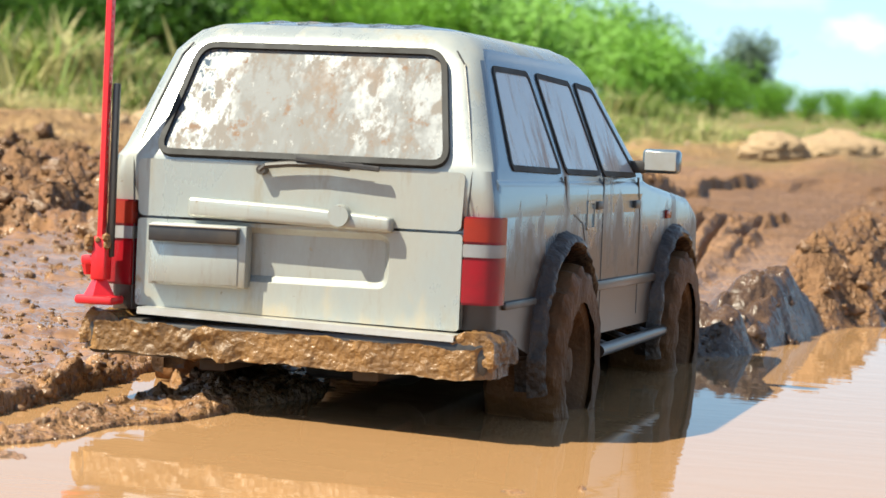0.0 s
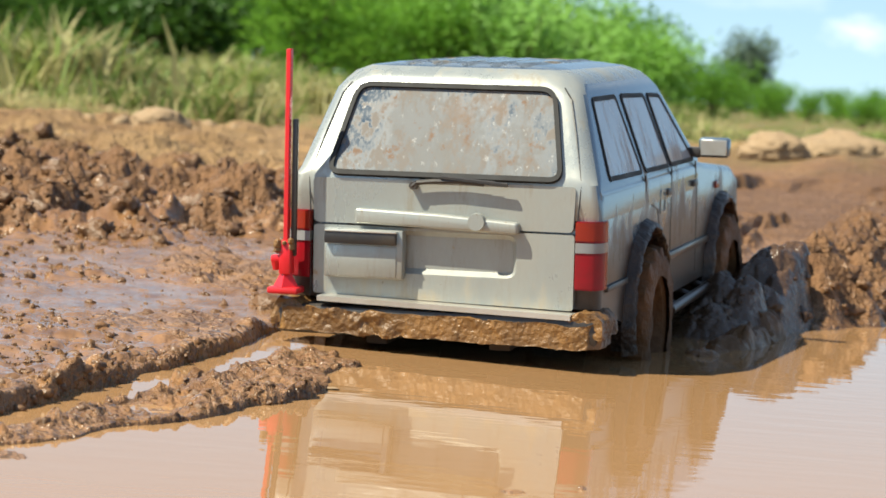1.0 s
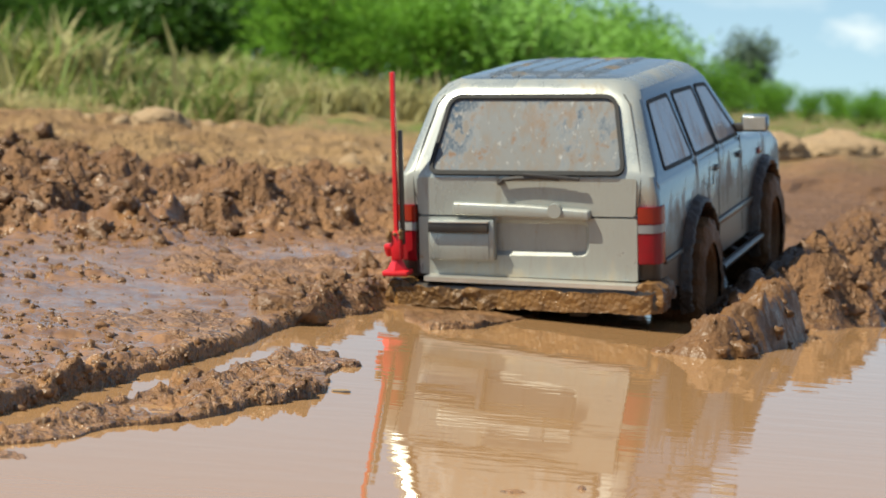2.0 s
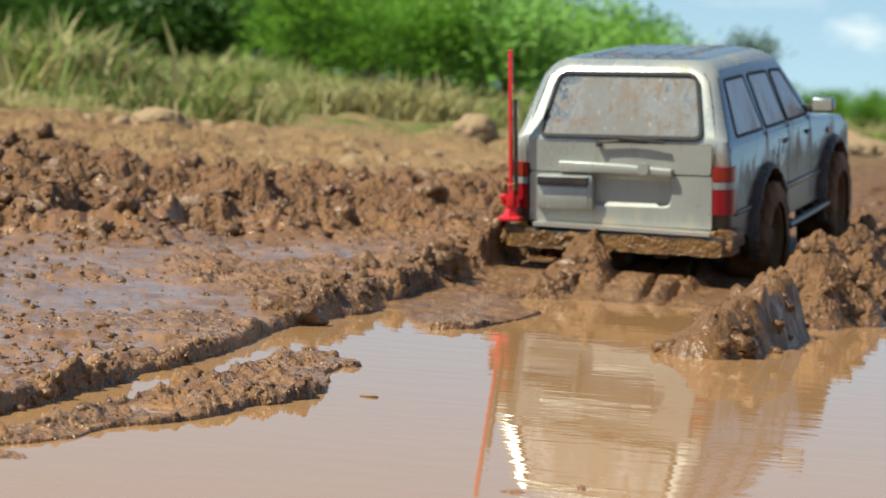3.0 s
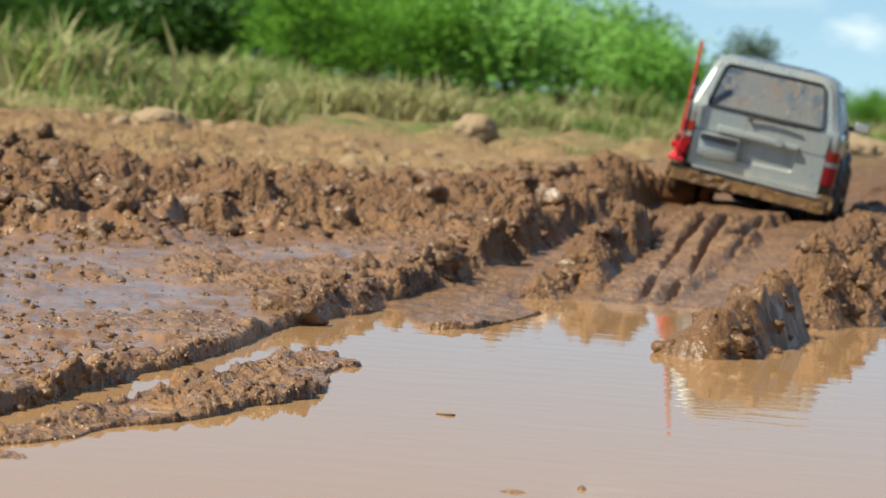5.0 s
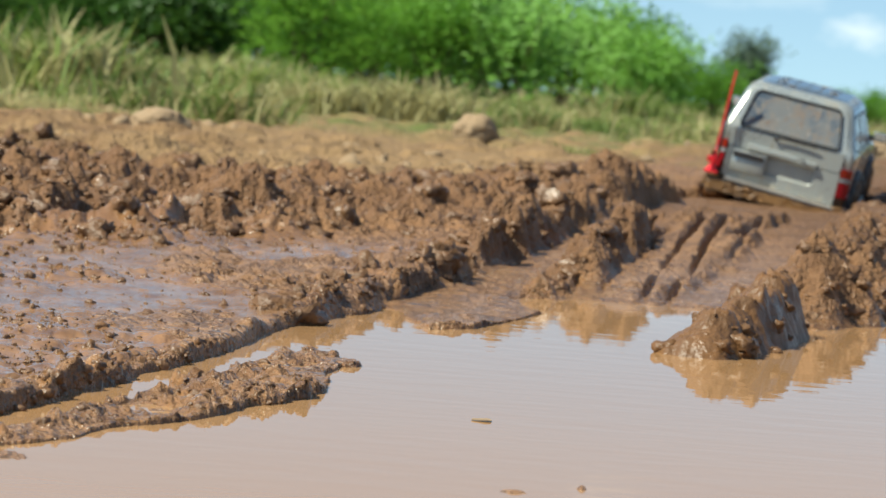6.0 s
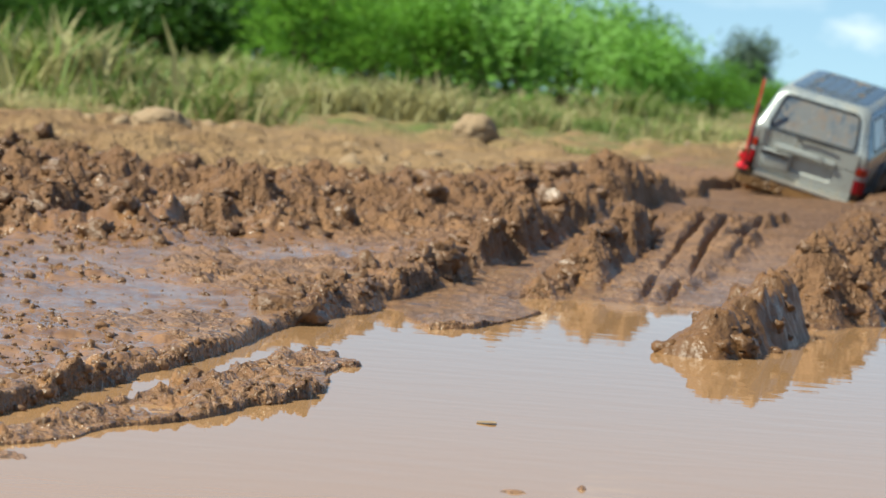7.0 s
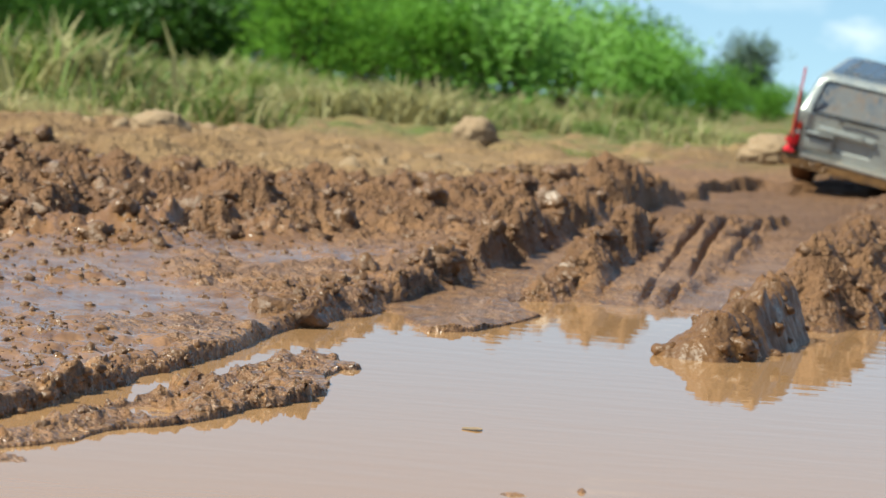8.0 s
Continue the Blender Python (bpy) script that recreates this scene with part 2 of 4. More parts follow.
def layered(name, base, layers, bump=0.0):
    """Coats over a base: each (colour, roughness, metal, scale, from, to, stretch, height) shows where its noise is high;
    height (z0, z1) lets it fade in below z1, as splashes thin out upwards."""
    m = bpy.data.materials.new(name)
    m.use_nodes = True
    n, l = m.node_tree.nodes, m.node_tree.links
    b = n["Principled BSDF"]
    tc = n.new("ShaderNodeTexCoord")
    color, rough, metal = n.new("ShaderNodeRGB"), n.new("ShaderNodeValue"), n.new("ShaderNodeValue")
    color.outputs[0].default_value, rough.outputs[0].default_value, metal.outputs[0].default_value = (*base[0], 1), base[1], base[2]
    c, r, k = color.outputs[0], rough.outputs[0], metal.outputs[0]
    for col, ro, me_, scale, lo, hi, stretch, rise in layers:
        mp = n.new("ShaderNodeMapping")
        mp.inputs["Scale"].default_value = stretch
        mp.inputs["Location"].default_value = (scale * 0.37, scale * 0.11, scale * 0.23)
        l.new(tc.outputs["Object"], mp.inputs["Vector"])
        t = n.new("ShaderNodeTexNoise")
        t.inputs["Scale"].default_value, t.inputs["Detail"].default_value, t.inputs["Roughness"].default_value = scale, 7.0, 0.7
        l.new(mp.outputs[0], t.inputs["Vector"])
        value = t.outputs["Fac"]
        if rise:
            sp = n.new("ShaderNodeSeparateXYZ")
            l.new(tc.outputs["Object"], sp.inputs[0])
            mr = n.new("ShaderNodeMapRange")
            mr.clamp = False
            for key, v in (("From Min", rise[0]), ("From Max", rise[1]), ("To Min", 0.28), ("To Max", -0.12)):
                mr.inputs[key].default_value = v
            l.new(sp.outputs["Z"], mr.inputs["Value"])
            ad = n.new("ShaderNodeMath")
            ad.operation = "ADD"
            l.new(value, ad.inputs[0])
            l.new(mr.outputs[0], ad.inputs[1])
            value = ad.outputs[0]
        f = n.new("ShaderNodeMapRange")
        f.inputs["From Min"].default_value, f.inputs["From Max"].default_value = lo, hi
        l.new(value, f.inputs["Value"])
        mx = n.new("ShaderNodeMix")
        mx.data_type = "RGBA"
        mx.inputs["B"].default_value = (*col, 1)
        l.new(f.outputs[0], mx.inputs["Factor"])
        l.new(c, mx.inputs["A"])
        c = mx.outputs["Result"]
        pair = []
        for old, v in ((r, ro), (k, me_)):
            q = n.new("ShaderNodeMix")
            q.inputs["B"].default_value = v
            l.new(f.outputs[0], q.inputs["Factor"])
            l.new(old, q.inputs["A"])
            pair.append(q.outputs["Result"])
        r, k = pair
    l.new(c, b.inputs["Base Color"])
    l.new(r, b.inputs["Roughness"])
    l.new(k, b.inputs["Metallic"])
    return m


ONE = (1.0, 1.0, 1.0)
M_PAINT = layered("silver_paint", ((0.345, 0.365, 0.345), 0.26, 0.5), (
    ((0.29, 0.29, 0.262), 0.5, 0.2, 18.0, 0.46, 0.66, (1, 1, 0.35), None),
    ((0.23, 0.205, 0.16), 0.6, 0.1, 60.0, 0.56, 0.72, (1.2, 1, 0.25), None),
    ((0.36, 0.29, 0.19), 0.7, 0.0, 40.0, 0.72, 0.92, (1, 1, 0.5), (0.045, 0.100)),
    ((0.30, 0.22, 0.13), 0.7, 0.0, 90.0, 0.66, 0.72, (1, 1, 0.7), None),
    ((0.17, 0.115, 0.07), 0.6, 0.0, 260.0, 0.67, 0.72, ONE, None)))
# base darker and bluer than M_PAINT: shade and sky put in, mud over it
M_SHADED_SIDE = layered("muddy_shaded_side", ((0.165, 0.215, 0.26), 0.18, 0.6), (
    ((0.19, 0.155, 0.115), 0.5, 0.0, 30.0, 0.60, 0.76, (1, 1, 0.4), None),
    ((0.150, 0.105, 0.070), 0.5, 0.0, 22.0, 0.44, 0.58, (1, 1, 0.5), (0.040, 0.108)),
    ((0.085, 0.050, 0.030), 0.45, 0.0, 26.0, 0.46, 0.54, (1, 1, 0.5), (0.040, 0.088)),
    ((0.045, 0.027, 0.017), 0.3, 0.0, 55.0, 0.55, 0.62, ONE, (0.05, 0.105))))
M_GLASS = layered("mud_spattered_glass", ((0.104, 0.108, 0.110), 0.6, 0.0), (
    ((0.135, 0.128, 0.116), 0.75, 0.0, 38.0, 0.50, 0.66, (1.4, 1, 0.35), None),
    ((0.045, 0.070, 0.100), 0.10, 0.0, 13.0, 0.43, 0.56, (1.2, 1, 0.6), None),
    ((0.140, 0.122, 0.106), 0.75, 0.0, 110.0, 0.50, 0.58, (1.2, 1, 0.6), None),
    ((0.155, 0.105, 0.070), 0.75, 0.0, 24.0, 0.55, 0.68, (1.3, 1, 0.8), None),
    ((0.14, 0.080, 0.046), 0.75, 0.0, 75.0, 0.59, 0.66, (1.2, 1, 0.9), None),
    ((0.24, 0.24, 0.235), 0.6, 0.0, 240.0, 0.60, 0.66, (1, 1, 0.6), None),
    ((0.10, 0.055, 0.035), 0.6, 0.0, 150.0, 0.62, 0.69, ONE, None)))
M_CLOD = material("wet_clod", (0.175, 0.090, 0.041), 0.20, dark=(0.050, 0.025, 0.012), size=60, bump=1.0, bump_size=300, rough_to=0.6, spec=0.38)
M_MUD = material("caked_mud", (0.235, 0.122, 0.042), 0.30, dark=(0.05, 0.025, 0.011), size=38, amount=0.9, bump=0.8, bump_size=350, rough_to=0.5, spec=0.45)
M_ROOF = layered("dusty_roof_paint", ((0.27, 0.31, 0.34), 0.22, 0.5), (
    ((0.30, 0.235, 0.165), 0.6, 0.0, 24.0, 0.54, 0.62, (1, 0.6, 1), None),
    ((0.36, 0.30, 0.23), 0.6, 0.0, 70.0, 0.60, 0.70, ONE, None)))
M_SGLASS = layered("dusty_side_glass", ((0.33, 0.37, 0.42), 0.12, 0.0), (
    ((0.27, 0.20, 0.16), 0.5, 0.0, 34.0, 0.52, 0.66, (1, 1.5, 0.35), None),
    ((0.16, 0.09, 0.06), 0.5, 0.0, 110.0, 0.66, 0.71, ONE, None)))
M_RUBBER = material("black_rubber", (0.012, 0.013, 0.015), 0.55, dark=(0.035, 0.03, 0.025), size=60, spec=0.25)
M_BLACK = material("black_plastic", (0.02, 0.02, 0.022), 0.35, dark=(0.07, 0.055, 0.04), size=70)
M_UNDER = material("muddy_underside", (0.045, 0.03, 0.02), 0.7, size=50)
M_RED = material("red_lens", (0.26, 0.006, 0.013), 0.16, dark=(0.12, 0.015, 0.014), size=80, spec=0.3)
M_AMBER = material("orange_lens", (0.26, 0.022, 0.009), 0.18, spec=0.3, dark=(0.17, 0.02, 0.014), size=80)
M_CLEAR = material("white_lens", (0.24, 0.245, 0.25), 0.2, dark=(0.17, 0.14, 0.115), size=80)
M_JACK = material("red_enamel", (0.62, 0.012, 0.022), 0.32, dark=(0.45, 0.02, 0.02), size=60, bump=0.05)
M_CHROME = material("dull_chrome", (0.62, 0.60, 0.55), 0.28, metal=0.7, dark=(0.45, 0.38, 0.28), size=60)
M_TYRE = material("mud_caked_tyre", (0.150, 0.064, 0.022), 0.5, dark=(0.022, 0.014, 0.010), size=32, bump=1.0, bump_size=220, rough_to=0.8, spec=0.2)
M_FLARE = material("mud_smeared_plastic", (0.075, 0.038, 0.018), 0.28, dark=(0.012, 0.010, 0.010), size=40, amount=1.0, bump=1.0, bump_size=220, rough_to=0.5, spec=0.4)
M_GRASS = material("grass_blade", (0.27, 0.33, 0.075), 0.55, dark=(0.09, 0.15, 0.03), size=2.0, amount=1.0)
M_STRAW = material("straw", (0.48, 0.43, 0.20), 0.6, dark=(0.28, 0.25, 0.10), size=2.0, amount=1.0)
M_LEAF = material("shrub_leaf", (0.085, 0.19, 0.032), 0.5, dark=(0.035, 0.095, 0.018), size=1.0, amount=1.0)
M_LEAF_LIGHT = material("young_leaf", (0.20, 0.40, 0.055), 0.5, dark=(0.10, 0.24, 0.03), size=1.0, amount=1.0)
M_LEAF_FAR = material("dark_leaf", (0.045, 0.085, 0.04), 0.6, size=1.0)


def let_light(m, share):
    """Leaves and blades let part of the light through."""
    n, l = m.node_tree.nodes, m.node_tree.links
    b = n["Principled BSDF"]
    tr = n.new("ShaderNodeBsdfTranslucent")
    src = b.inputs["Base Color"].links[0].from_socket
    l.new(src, tr.inputs["Color"])
    mx = n.new("ShaderNodeMixShader")
    mx.inputs["Fac"].default_value = share
    l.new(b.outputs[0], mx.inputs[1])
    l.new(tr.outputs[0], mx.inputs[2])
    l.new(mx.outputs[0], n["Material Output"].inputs["Surface"])


for leafy in (M_GRASS, M_STRAW, M_LEAF, M_LEAF_LIGHT):
    let_light(leafy, 0.4)
M_SANDLUMP = material("dry_sandy_earth", (0.27, 0.185, 0.105), 0.85, dark=(0.20, 0.13, 0.07), size=30, bump=0.6, bump_size=120)
M_BARK = material("bark", (0.12, 0.085, 0.055), 0.8, size=30, bump=0.5)

# ---------------------------------------------------------------- ground
TYRE_R, TYRE_W, TRACK, AXLE_Z, REAR_Y, FRONT_Y = 0.048, 0.036, 0.081, 0.024, 0.130, 0.400


def wheel_line(side, axle):
    """Where the foot of a wheel goes: places along the way."""
    out = []
    for k, r in enumerate(WAY):
        m = way_pose(r)
        out.append(m @ Vector((side * TRACK, axle, AXLE_Z)) - Vector((0, 0, TYRE_R)))
    return out


def rut_path(side):
    """Rear wheel's way, led back before the start and on ahead with the front wheel's."""
    rear, front = wheel_line(side, REAR_Y), wheel_line(side, FRONT_Y)
    d = (rear[1] - rear[0]).normalized()
    pts = [rear[0] - d * 0.9, rear[0] - d * 0.12] + rear + [front[-1]]
    pts[0].z = pts[1].z = -0.018
    return pts


def along(pts, x, y):
    """Distance to the right of a polyline (signed) and its height there."""
    best, side, z = np.full(x.shape, 1e9), np.zeros(x.shape), np.zeros(x.shape)
    for a, b in zip(pts, pts[1:]):
        ex, ey = b.x - a.x, b.y - a.y
        q = np.clip(((x - a.x) * ex + (y - a.y) * ey) / (ex * ex + ey * ey), 0, 1)
        dx, dy = x - a.x - q * ex, y - a.y - q * ey
        d = np.hypot(dx, dy)
        s = np.sign(dx * ey - dy * ex)
        near = d < best
        best, side, z = np.where(near, d, best), np.where(near, s, side), np.where(near, a.z + q * (b.z - a.z), z)
    return best * np.where(side == 0, 1, side), z


RUT_L, RUT_R = rut_path(-1), rut_path(1)


def hill(x, y, cx, cy, rx, ry, turn=0.0):
    c, s = math.cos(radians(turn)), math.sin(radians(turn))
    u, v = (x - cx) * c + (y - cy) * s, -(x - cx) * s + (y - cy) * c
    return np.exp(-((u / rx) ** 2 + (v / ry) ** 2))


def pools(x, y):
    """Thin films of water standing on the flat mud, 0 to 1."""
    dl, zl = along(RUT_L, x, y)
    flat = step(-0.030, -0.05, dl) * step(1.05, 1.15, y) * step(2.15, 2.0, y)
    return flat * step(-0.16, 0.20, fbm(x, y * 0.5, 0.11, 4, 99))


def dryness(x, y):
    """Where the sandy, dry ground begins."""
    w = fbm(x, y, 0.5, 4, 88)
    return step(2.5, 2.9, y + 0.7 * w + 0.25 * step(0.0, -0.35, x) * fbm(x, y, 0.12, 3, 89)) * np.maximum(np.maximum(step(0.16, 0.02, x - 0.12 * (y - 2.6) + 0.12 * w), step(4.5, 5.0, y + 0.4 * w)), 0.8 * step(0.62, 0.85, x - 0.10 * (y - 2.6) + 0.2 * w))


def bank_at(x, y, dl, wob=0.0):
    """The belt of dug-over earth left of the ruts: its foot comes nearer towards the left."""
    foot = np.interp(x, (-0.4, -0.22, -0.12, -0.02, 0.08, 0.16), (1.62, 1.74, 1.92, 2.14, 2.36, 2.5))
    return step(foot, foot + 0.30, y + wob) * step(2.95, 2.55, y + wob) * step(-0.03, -0.07, dl)


def churn_shade(x, y):
    """How dark the soil is: dug over and damp from below, the track with painted shade too, 0 to 1."""
    dl, zl = along(RUT_L, x, y)
    dr, zr = along(RUT_R, x, y)
    bank = bank_at(x, y, dl, 0.2 * fbm(x, y, 0.2, 3, 3))
    heap = 0.5 * hill(x, y, 0.165, 2.98, 0.10, 0.30, -8) + 0.2 * hill(x, y, 0.04, 2.75, 0.09, 0.2)
    wall = np.exp(-((dl + 0.046) / 0.03) ** 2) * step(1.6, 2.0, y) * step(3.2, 2.8, y)
    mid_ = np.exp(-((dl - 0.046) / 0.026) ** 2) * step(1.86, 2.02, y) * step(2.6, 2.4, y)
    right = np.exp(-((dr - 0.075) / 0.06) ** 2) * step(1.7, 1.9, y)
    # track darkened for damp and for the truck's shadow, put into the colour
    track = step(-0.03, 0.0, dl) * step(0.10, 0.05, dr) * step(2.35, 2.75, y) * step(4.9, 4.4, y)
    old = step(2.7, 3.0, y) * step(4.4, 3.8, y) * step(-0.1, -0.45, x) * step(-0.05, 0.2, fbm(x, y, 0.25, 3, 105))
    return np.clip((0.8 * bank + heap + wall + mid_ + 0.8 * right) * (0.35 + 0.9 * vnoise(x * 14, y * 10, 106)) + 0.7 * old + 0.8 * track, 0, 1)


def land(y):
    """Level of the untouched mud, rising away from the puddle."""
    return 0.0060 + 0.0130 * step(1.3, 2.0, y) + 0.012 * step(2.0, 2.6, y) + 0.009 * step(2.4, 3.2, y) + 0.005 * step(3.2, 5, y)


SCRAPES = [([Vector((a, b, 0)), Vector((c, d, 0)), Vector((e, f, 0))], deep) for a, b, c, d, e, f, deep in (
    (0.125, 1.80, 0.172, 2.09, 0.266, 2.70, 0.010), (0.148, 1.84, 0.200, 2.12, 0.300, 2.80, 0.010), (0.255, 2.40, 0.295, 2.55, 0.350, 2.87, 0.009),
    (0.112, 1.93, 0.150, 2.12, 0.215, 2.50, 0.006), (0.185, 1.92, 0.228, 2.14, 0.300, 2.60, 0.005))]


def rut_fill(y):
    """Level up to which soft mud has slid back into the ruts."""
    return np.interp(y, (1.50, 1.62, 1.95, 2.2, 2.5, 2.65, 2.85), (-0.05, 0.0, 0.004, 0.014, 0.022, 0.020, -0.06))


def ground_height(x, y):
    wob = fbm(x, y, 0.25, 3, 3) * 0.03
    rag = fbm(x, y, 0.06, 3, 5) * 0.012
    dl, zl = along(RUT_L, x, y)
    dr, zr = along(RUT_R, x, y)
    c = (dl + dr) * 0.5
    lvl = land(y)
    # puddle bed, the left shore and the land beyond
    z = np.full(x.shape, -0.03)
    beach = 0.022 * step(1.38, 1.46, y + wob) * step(1.74, 1.60, y + wob)
    left = step(-0.013, -0.0172 - beach, dl + wob * 0.35 + 1.3 * rag) * step(1.00, 1.06, y + wob)
    z = np.maximum(z, -0.03 + left * (lvl + 0.030))
    ahead = step(1.66, 2.12, y + wob * 1.2 - 0.55 * np.clip(x - 0.22, 0, 1) + rag)
    z = np.maximum(z, -0.03 + ahead * (lvl + 0.03))
    # flat mud spit beside the left rut, low tongue and islets
    reach = np.interp(y, (0.99, 1.05, 1.10, 1.16, 1.23, 1.34, 1.42, 1.46), (0.004, 0.028, 0.042, 0.055, 0.058, 0.044, 0.020, -0.03))
    spit = step(-0.020, -0.010, dl + rag * 0.8) * step(0.008, -0.010, dl - reach + rag * 1.6)
    z = np.maximum(z, -0.03 + 0.0330 * np.clip(1.7 * spit, 0, 1) + spit * (fbm(x, y, 0.03, 4, 40) * 0.005 + crag(x, y, 0.022, 43) * 0.006 - 0.0035))
    # wet tongue that has slid back into the left rut, a small islet before it
    front = np.interp(dl, (-0.03, 0.0, 0.036, 0.058, 0.068, 0.085), (1.74, 1.70, 1.575, 1.62, 1.71, 1.86))
    tongue = step(front - 0.02, front + 0.03, y + wob * 0.8 + 4 * rag) * step(0.095, 0.07, dl) * step(2.4, 2.2, y)
    tongue = tongue * (1 - np.clip(1.3 * hill(x, y, 0.105, 1.87, 0.040, 0.075), 0, 1))
    z = np.maximum(z, -0.03 + 0.0326 * np.clip(1.2 * tongue, 0, 1) + tongue * 0.002 * fbm(x, y, 0.03, 3, 41))
    z = np.maximum(z, -0.03 + 0.034 * np.clip(1.5 * hill(x, y, -0.047, 1.372, 0.014, 0.016), 0, 1) + 0.002 * fbm(x, y, 0.02, 3, 44))
    islet = 0.95 * hill(x, y, -0.160, 0.972, 0.020, 0.012) + 0.62 * hill(x, y, 0.036, 0.982, 0.034, 0.02) + 0.58 * hill(x, y, 0.079, 1.03, 0.012, 0.005) + 0.50 * hill(x, y, 0.060, 1.003, 0.008, 0.006)
    z = np.maximum(z, -0.03 + 0.0305 * np.clip(islet * 1.6, 0, 1) + islet * (0.004 * fbm(x, y, 0.014, 3, 42) + 0.0008))
    # bank of dug clods across the left, heap at its end
    bank = bank_at(x, y, dl, 4 * wob)
    heap = hill(x, y, 0.175, 2.98, 0.065, 0.24, -8) + 0.3 * hill(x, y, 0.04, 2.75, 0.07, 0.16)
    z = z + bank * 0.010 + heap * 0.026
    # walls thrown up beside the ruts
    gap = 0.55 + 0.75 * vnoise(x * 9, y * 7, 77)
    wall = step(-0.018, -0.0235, dl + rag * 1.3) * step(-0.100, -0.045, dl + wob) * step(1.68, 2.1, y) * step(3.5, 3.2, y) * np.clip(gap, 0.4, 1)
    mid_at = np.interp(y, (1.9, 2.55), (0.050, 0.034))
    mid_wall = np.exp(-(np.abs(dl - mid_at + rag) / 0.019) ** 5) * step(1.84, 1.98, y) * step(2.5, 2.3, y) * np.clip(gap + 0.2, 0.5, 1)
    z = np.maximum(z, -0.03 + wall * (lvl + 0.046 - 0.008 * step(2.5, 2.9, y)))
    z = np.maximum(z, -0.03 + mid_wall * (0.050 + 0.024 * step(1.95, 2.35, y)))
    far_r = np.exp(-((dr - 0.075 - wob - rag) / 0.055) ** 2) * step(1.72, 1.95, y) * step(3.0, 2.35, y)
    z = np.maximum(z, -0.03 + far_r * (0.070 + 0.006 * step(2.1, 2.4, y)))
    outer = step(0.12, 0.30, dr) * step(2.0, 2.6, y)
    z = z + outer * 0.006
    mound = hill(x, y, 0.72, 4.65, 0.12, 0.2) + 0.7 * hill(x, y, 0.5, 4.9, 0.12, 0.2)
    z = z + mound * 0.035
    # clods and crumbs
    dig = np.clip(bank + 0.8 * heap + 0.9 * wall + 0.9 * mid_wall + far_r + 0.4 * outer, 0, 1)
    z = z + dig * (crag(x, y, 0.085, 80) * 0.036 + lumps(x + rag, y + wob * 0.5, 0.040, 1, 0.6) * 0.018 + crag(x, y, 0.026, 82) * 0.012 + fbm(x, y, 0.014, 3, 81) * 0.010 - 0.026)
    pool = pools(x, y)
    crumbs = (1 - 0.45 * pool) * step(0.001, 0.008, z) * (0.3 + 0.7 * step(-0.2, 0.35, fbm(x, y, 0.12, 2, 21))) * step(4.5, 3.0, y)
    z = z + crumbs * (lumps(x, y, 0.008, 3, 0.5) * 0.0055 + lumps(x, y, 0.020, 4, 0.3) * 0.0075 + fbm(x, y, 0.014, 3, 83) * 0.0030)
    z = z + fbm(x, y, 0.09, 4, 11) * (0.0028 * (1 - 0.6 * pool) + 0.003 * step(1.8, 2.4, y)) + fbm(x, y, 0.7, 4, 31) * 0.012 * step(2.6, 4.0, y)
    z = z - 0.002 * pool + (1 - 0.75 * pool) * step(0.0, 0.006, z) * step(2.3, 1.9, y) * (fbm(x, y, 0.045, 3, 101) * 0.0045 + crag(x, y, 0.05, 104) * 0.004 - 0.002)
    z = z + dryness(x, y) * (lumps(x, y, 0.06, 6, 0.12) * 0.02 + fbm(x, y, 0.05, 3, 34) * 0.004 + crag(x, y, 0.08, 35) * 0.008)
    z = z + 0.6 * step(2.6, 2.9, y) * step(4.4, 3.8, y) * step(0.05, -0.3, x) * (crag(x, y, 0.09, 107) * 0.03 - 0.012)
    z = z + step(2.7, 3.3, y) * step(7, 5, y) * np.clip(fbm(x, y, 0.2, 4, 33), 0, 1) * 0.014
    # scrape marks between the wheels, running straighter than the truck did
    strip = step(1.90, 2.05, y) * step(2.85, 2.65, y)
    for k, (line, deep) in enumerate(SCRAPES):
        g, gz = along(line, x, y)
        g = g + 0.0025 * fbm(x, y, 0.09, 3, 60 + k)
        cut = strip * step(0.02, 0.05, y - line[0].y) * step(0.02, -0.05, y - line[-1].y)
        z = z + cut * (deep * 0.35 * np.exp(-((np.abs(g) - 0.009) / 0.004) ** 2) - deep * np.exp(-(g / 0.0030) ** 4))
    # ruts pressed by the wheels; the ground keeps under the truck
    edge = fbm(x, y, 0.03, 3, 51) * 0.006
    between = step(0.012, 0.030, dl) * step(1.40, 1.52, y) * step(-0.012, -0.030, dr)
    belly = np.maximum((zl + zr) * 0.5 + 0.030 - 0.018 * step(2.9, 3.3, y), rut_fill(y) + 0.004) + fbm(x, y, 0.05, 3, 55) * 0.006 + 0.034 * mid_wall
    z = z * (1 - between) + np.minimum(z, belly) * between
    # behind the truck the soft mud has slumped back and left a narrow slot
    near = step(1.48, 1.36, y)
    slot = (dl + 0.013 * near) * (1 + 1.4 * near)
    for d, zz, late in ((slot, zl, 0.0), (dr, zr, 0.17)):
        cut = step(0.036, 0.018, np.abs(d) + 1.8 * edge) * step(1.02, 1.07, y)
        floor = np.minimum(z, np.maximum(zz + 0.003, rut_fill(y - late * step(2.2, 1.8, y))) + 0.003 * fbm(x, y, 0.03, 2, 71))
        z = z * (1 - cut) + floor * cut
    r = np.hypot(x, y)
    z = np.where(r > 10, z * step(50, 10, r) + 0.05 * step(10, 50, r), z)
    back = step(0.7, 0.45, y)
    z = z * (1 - back) - 0.03 * back
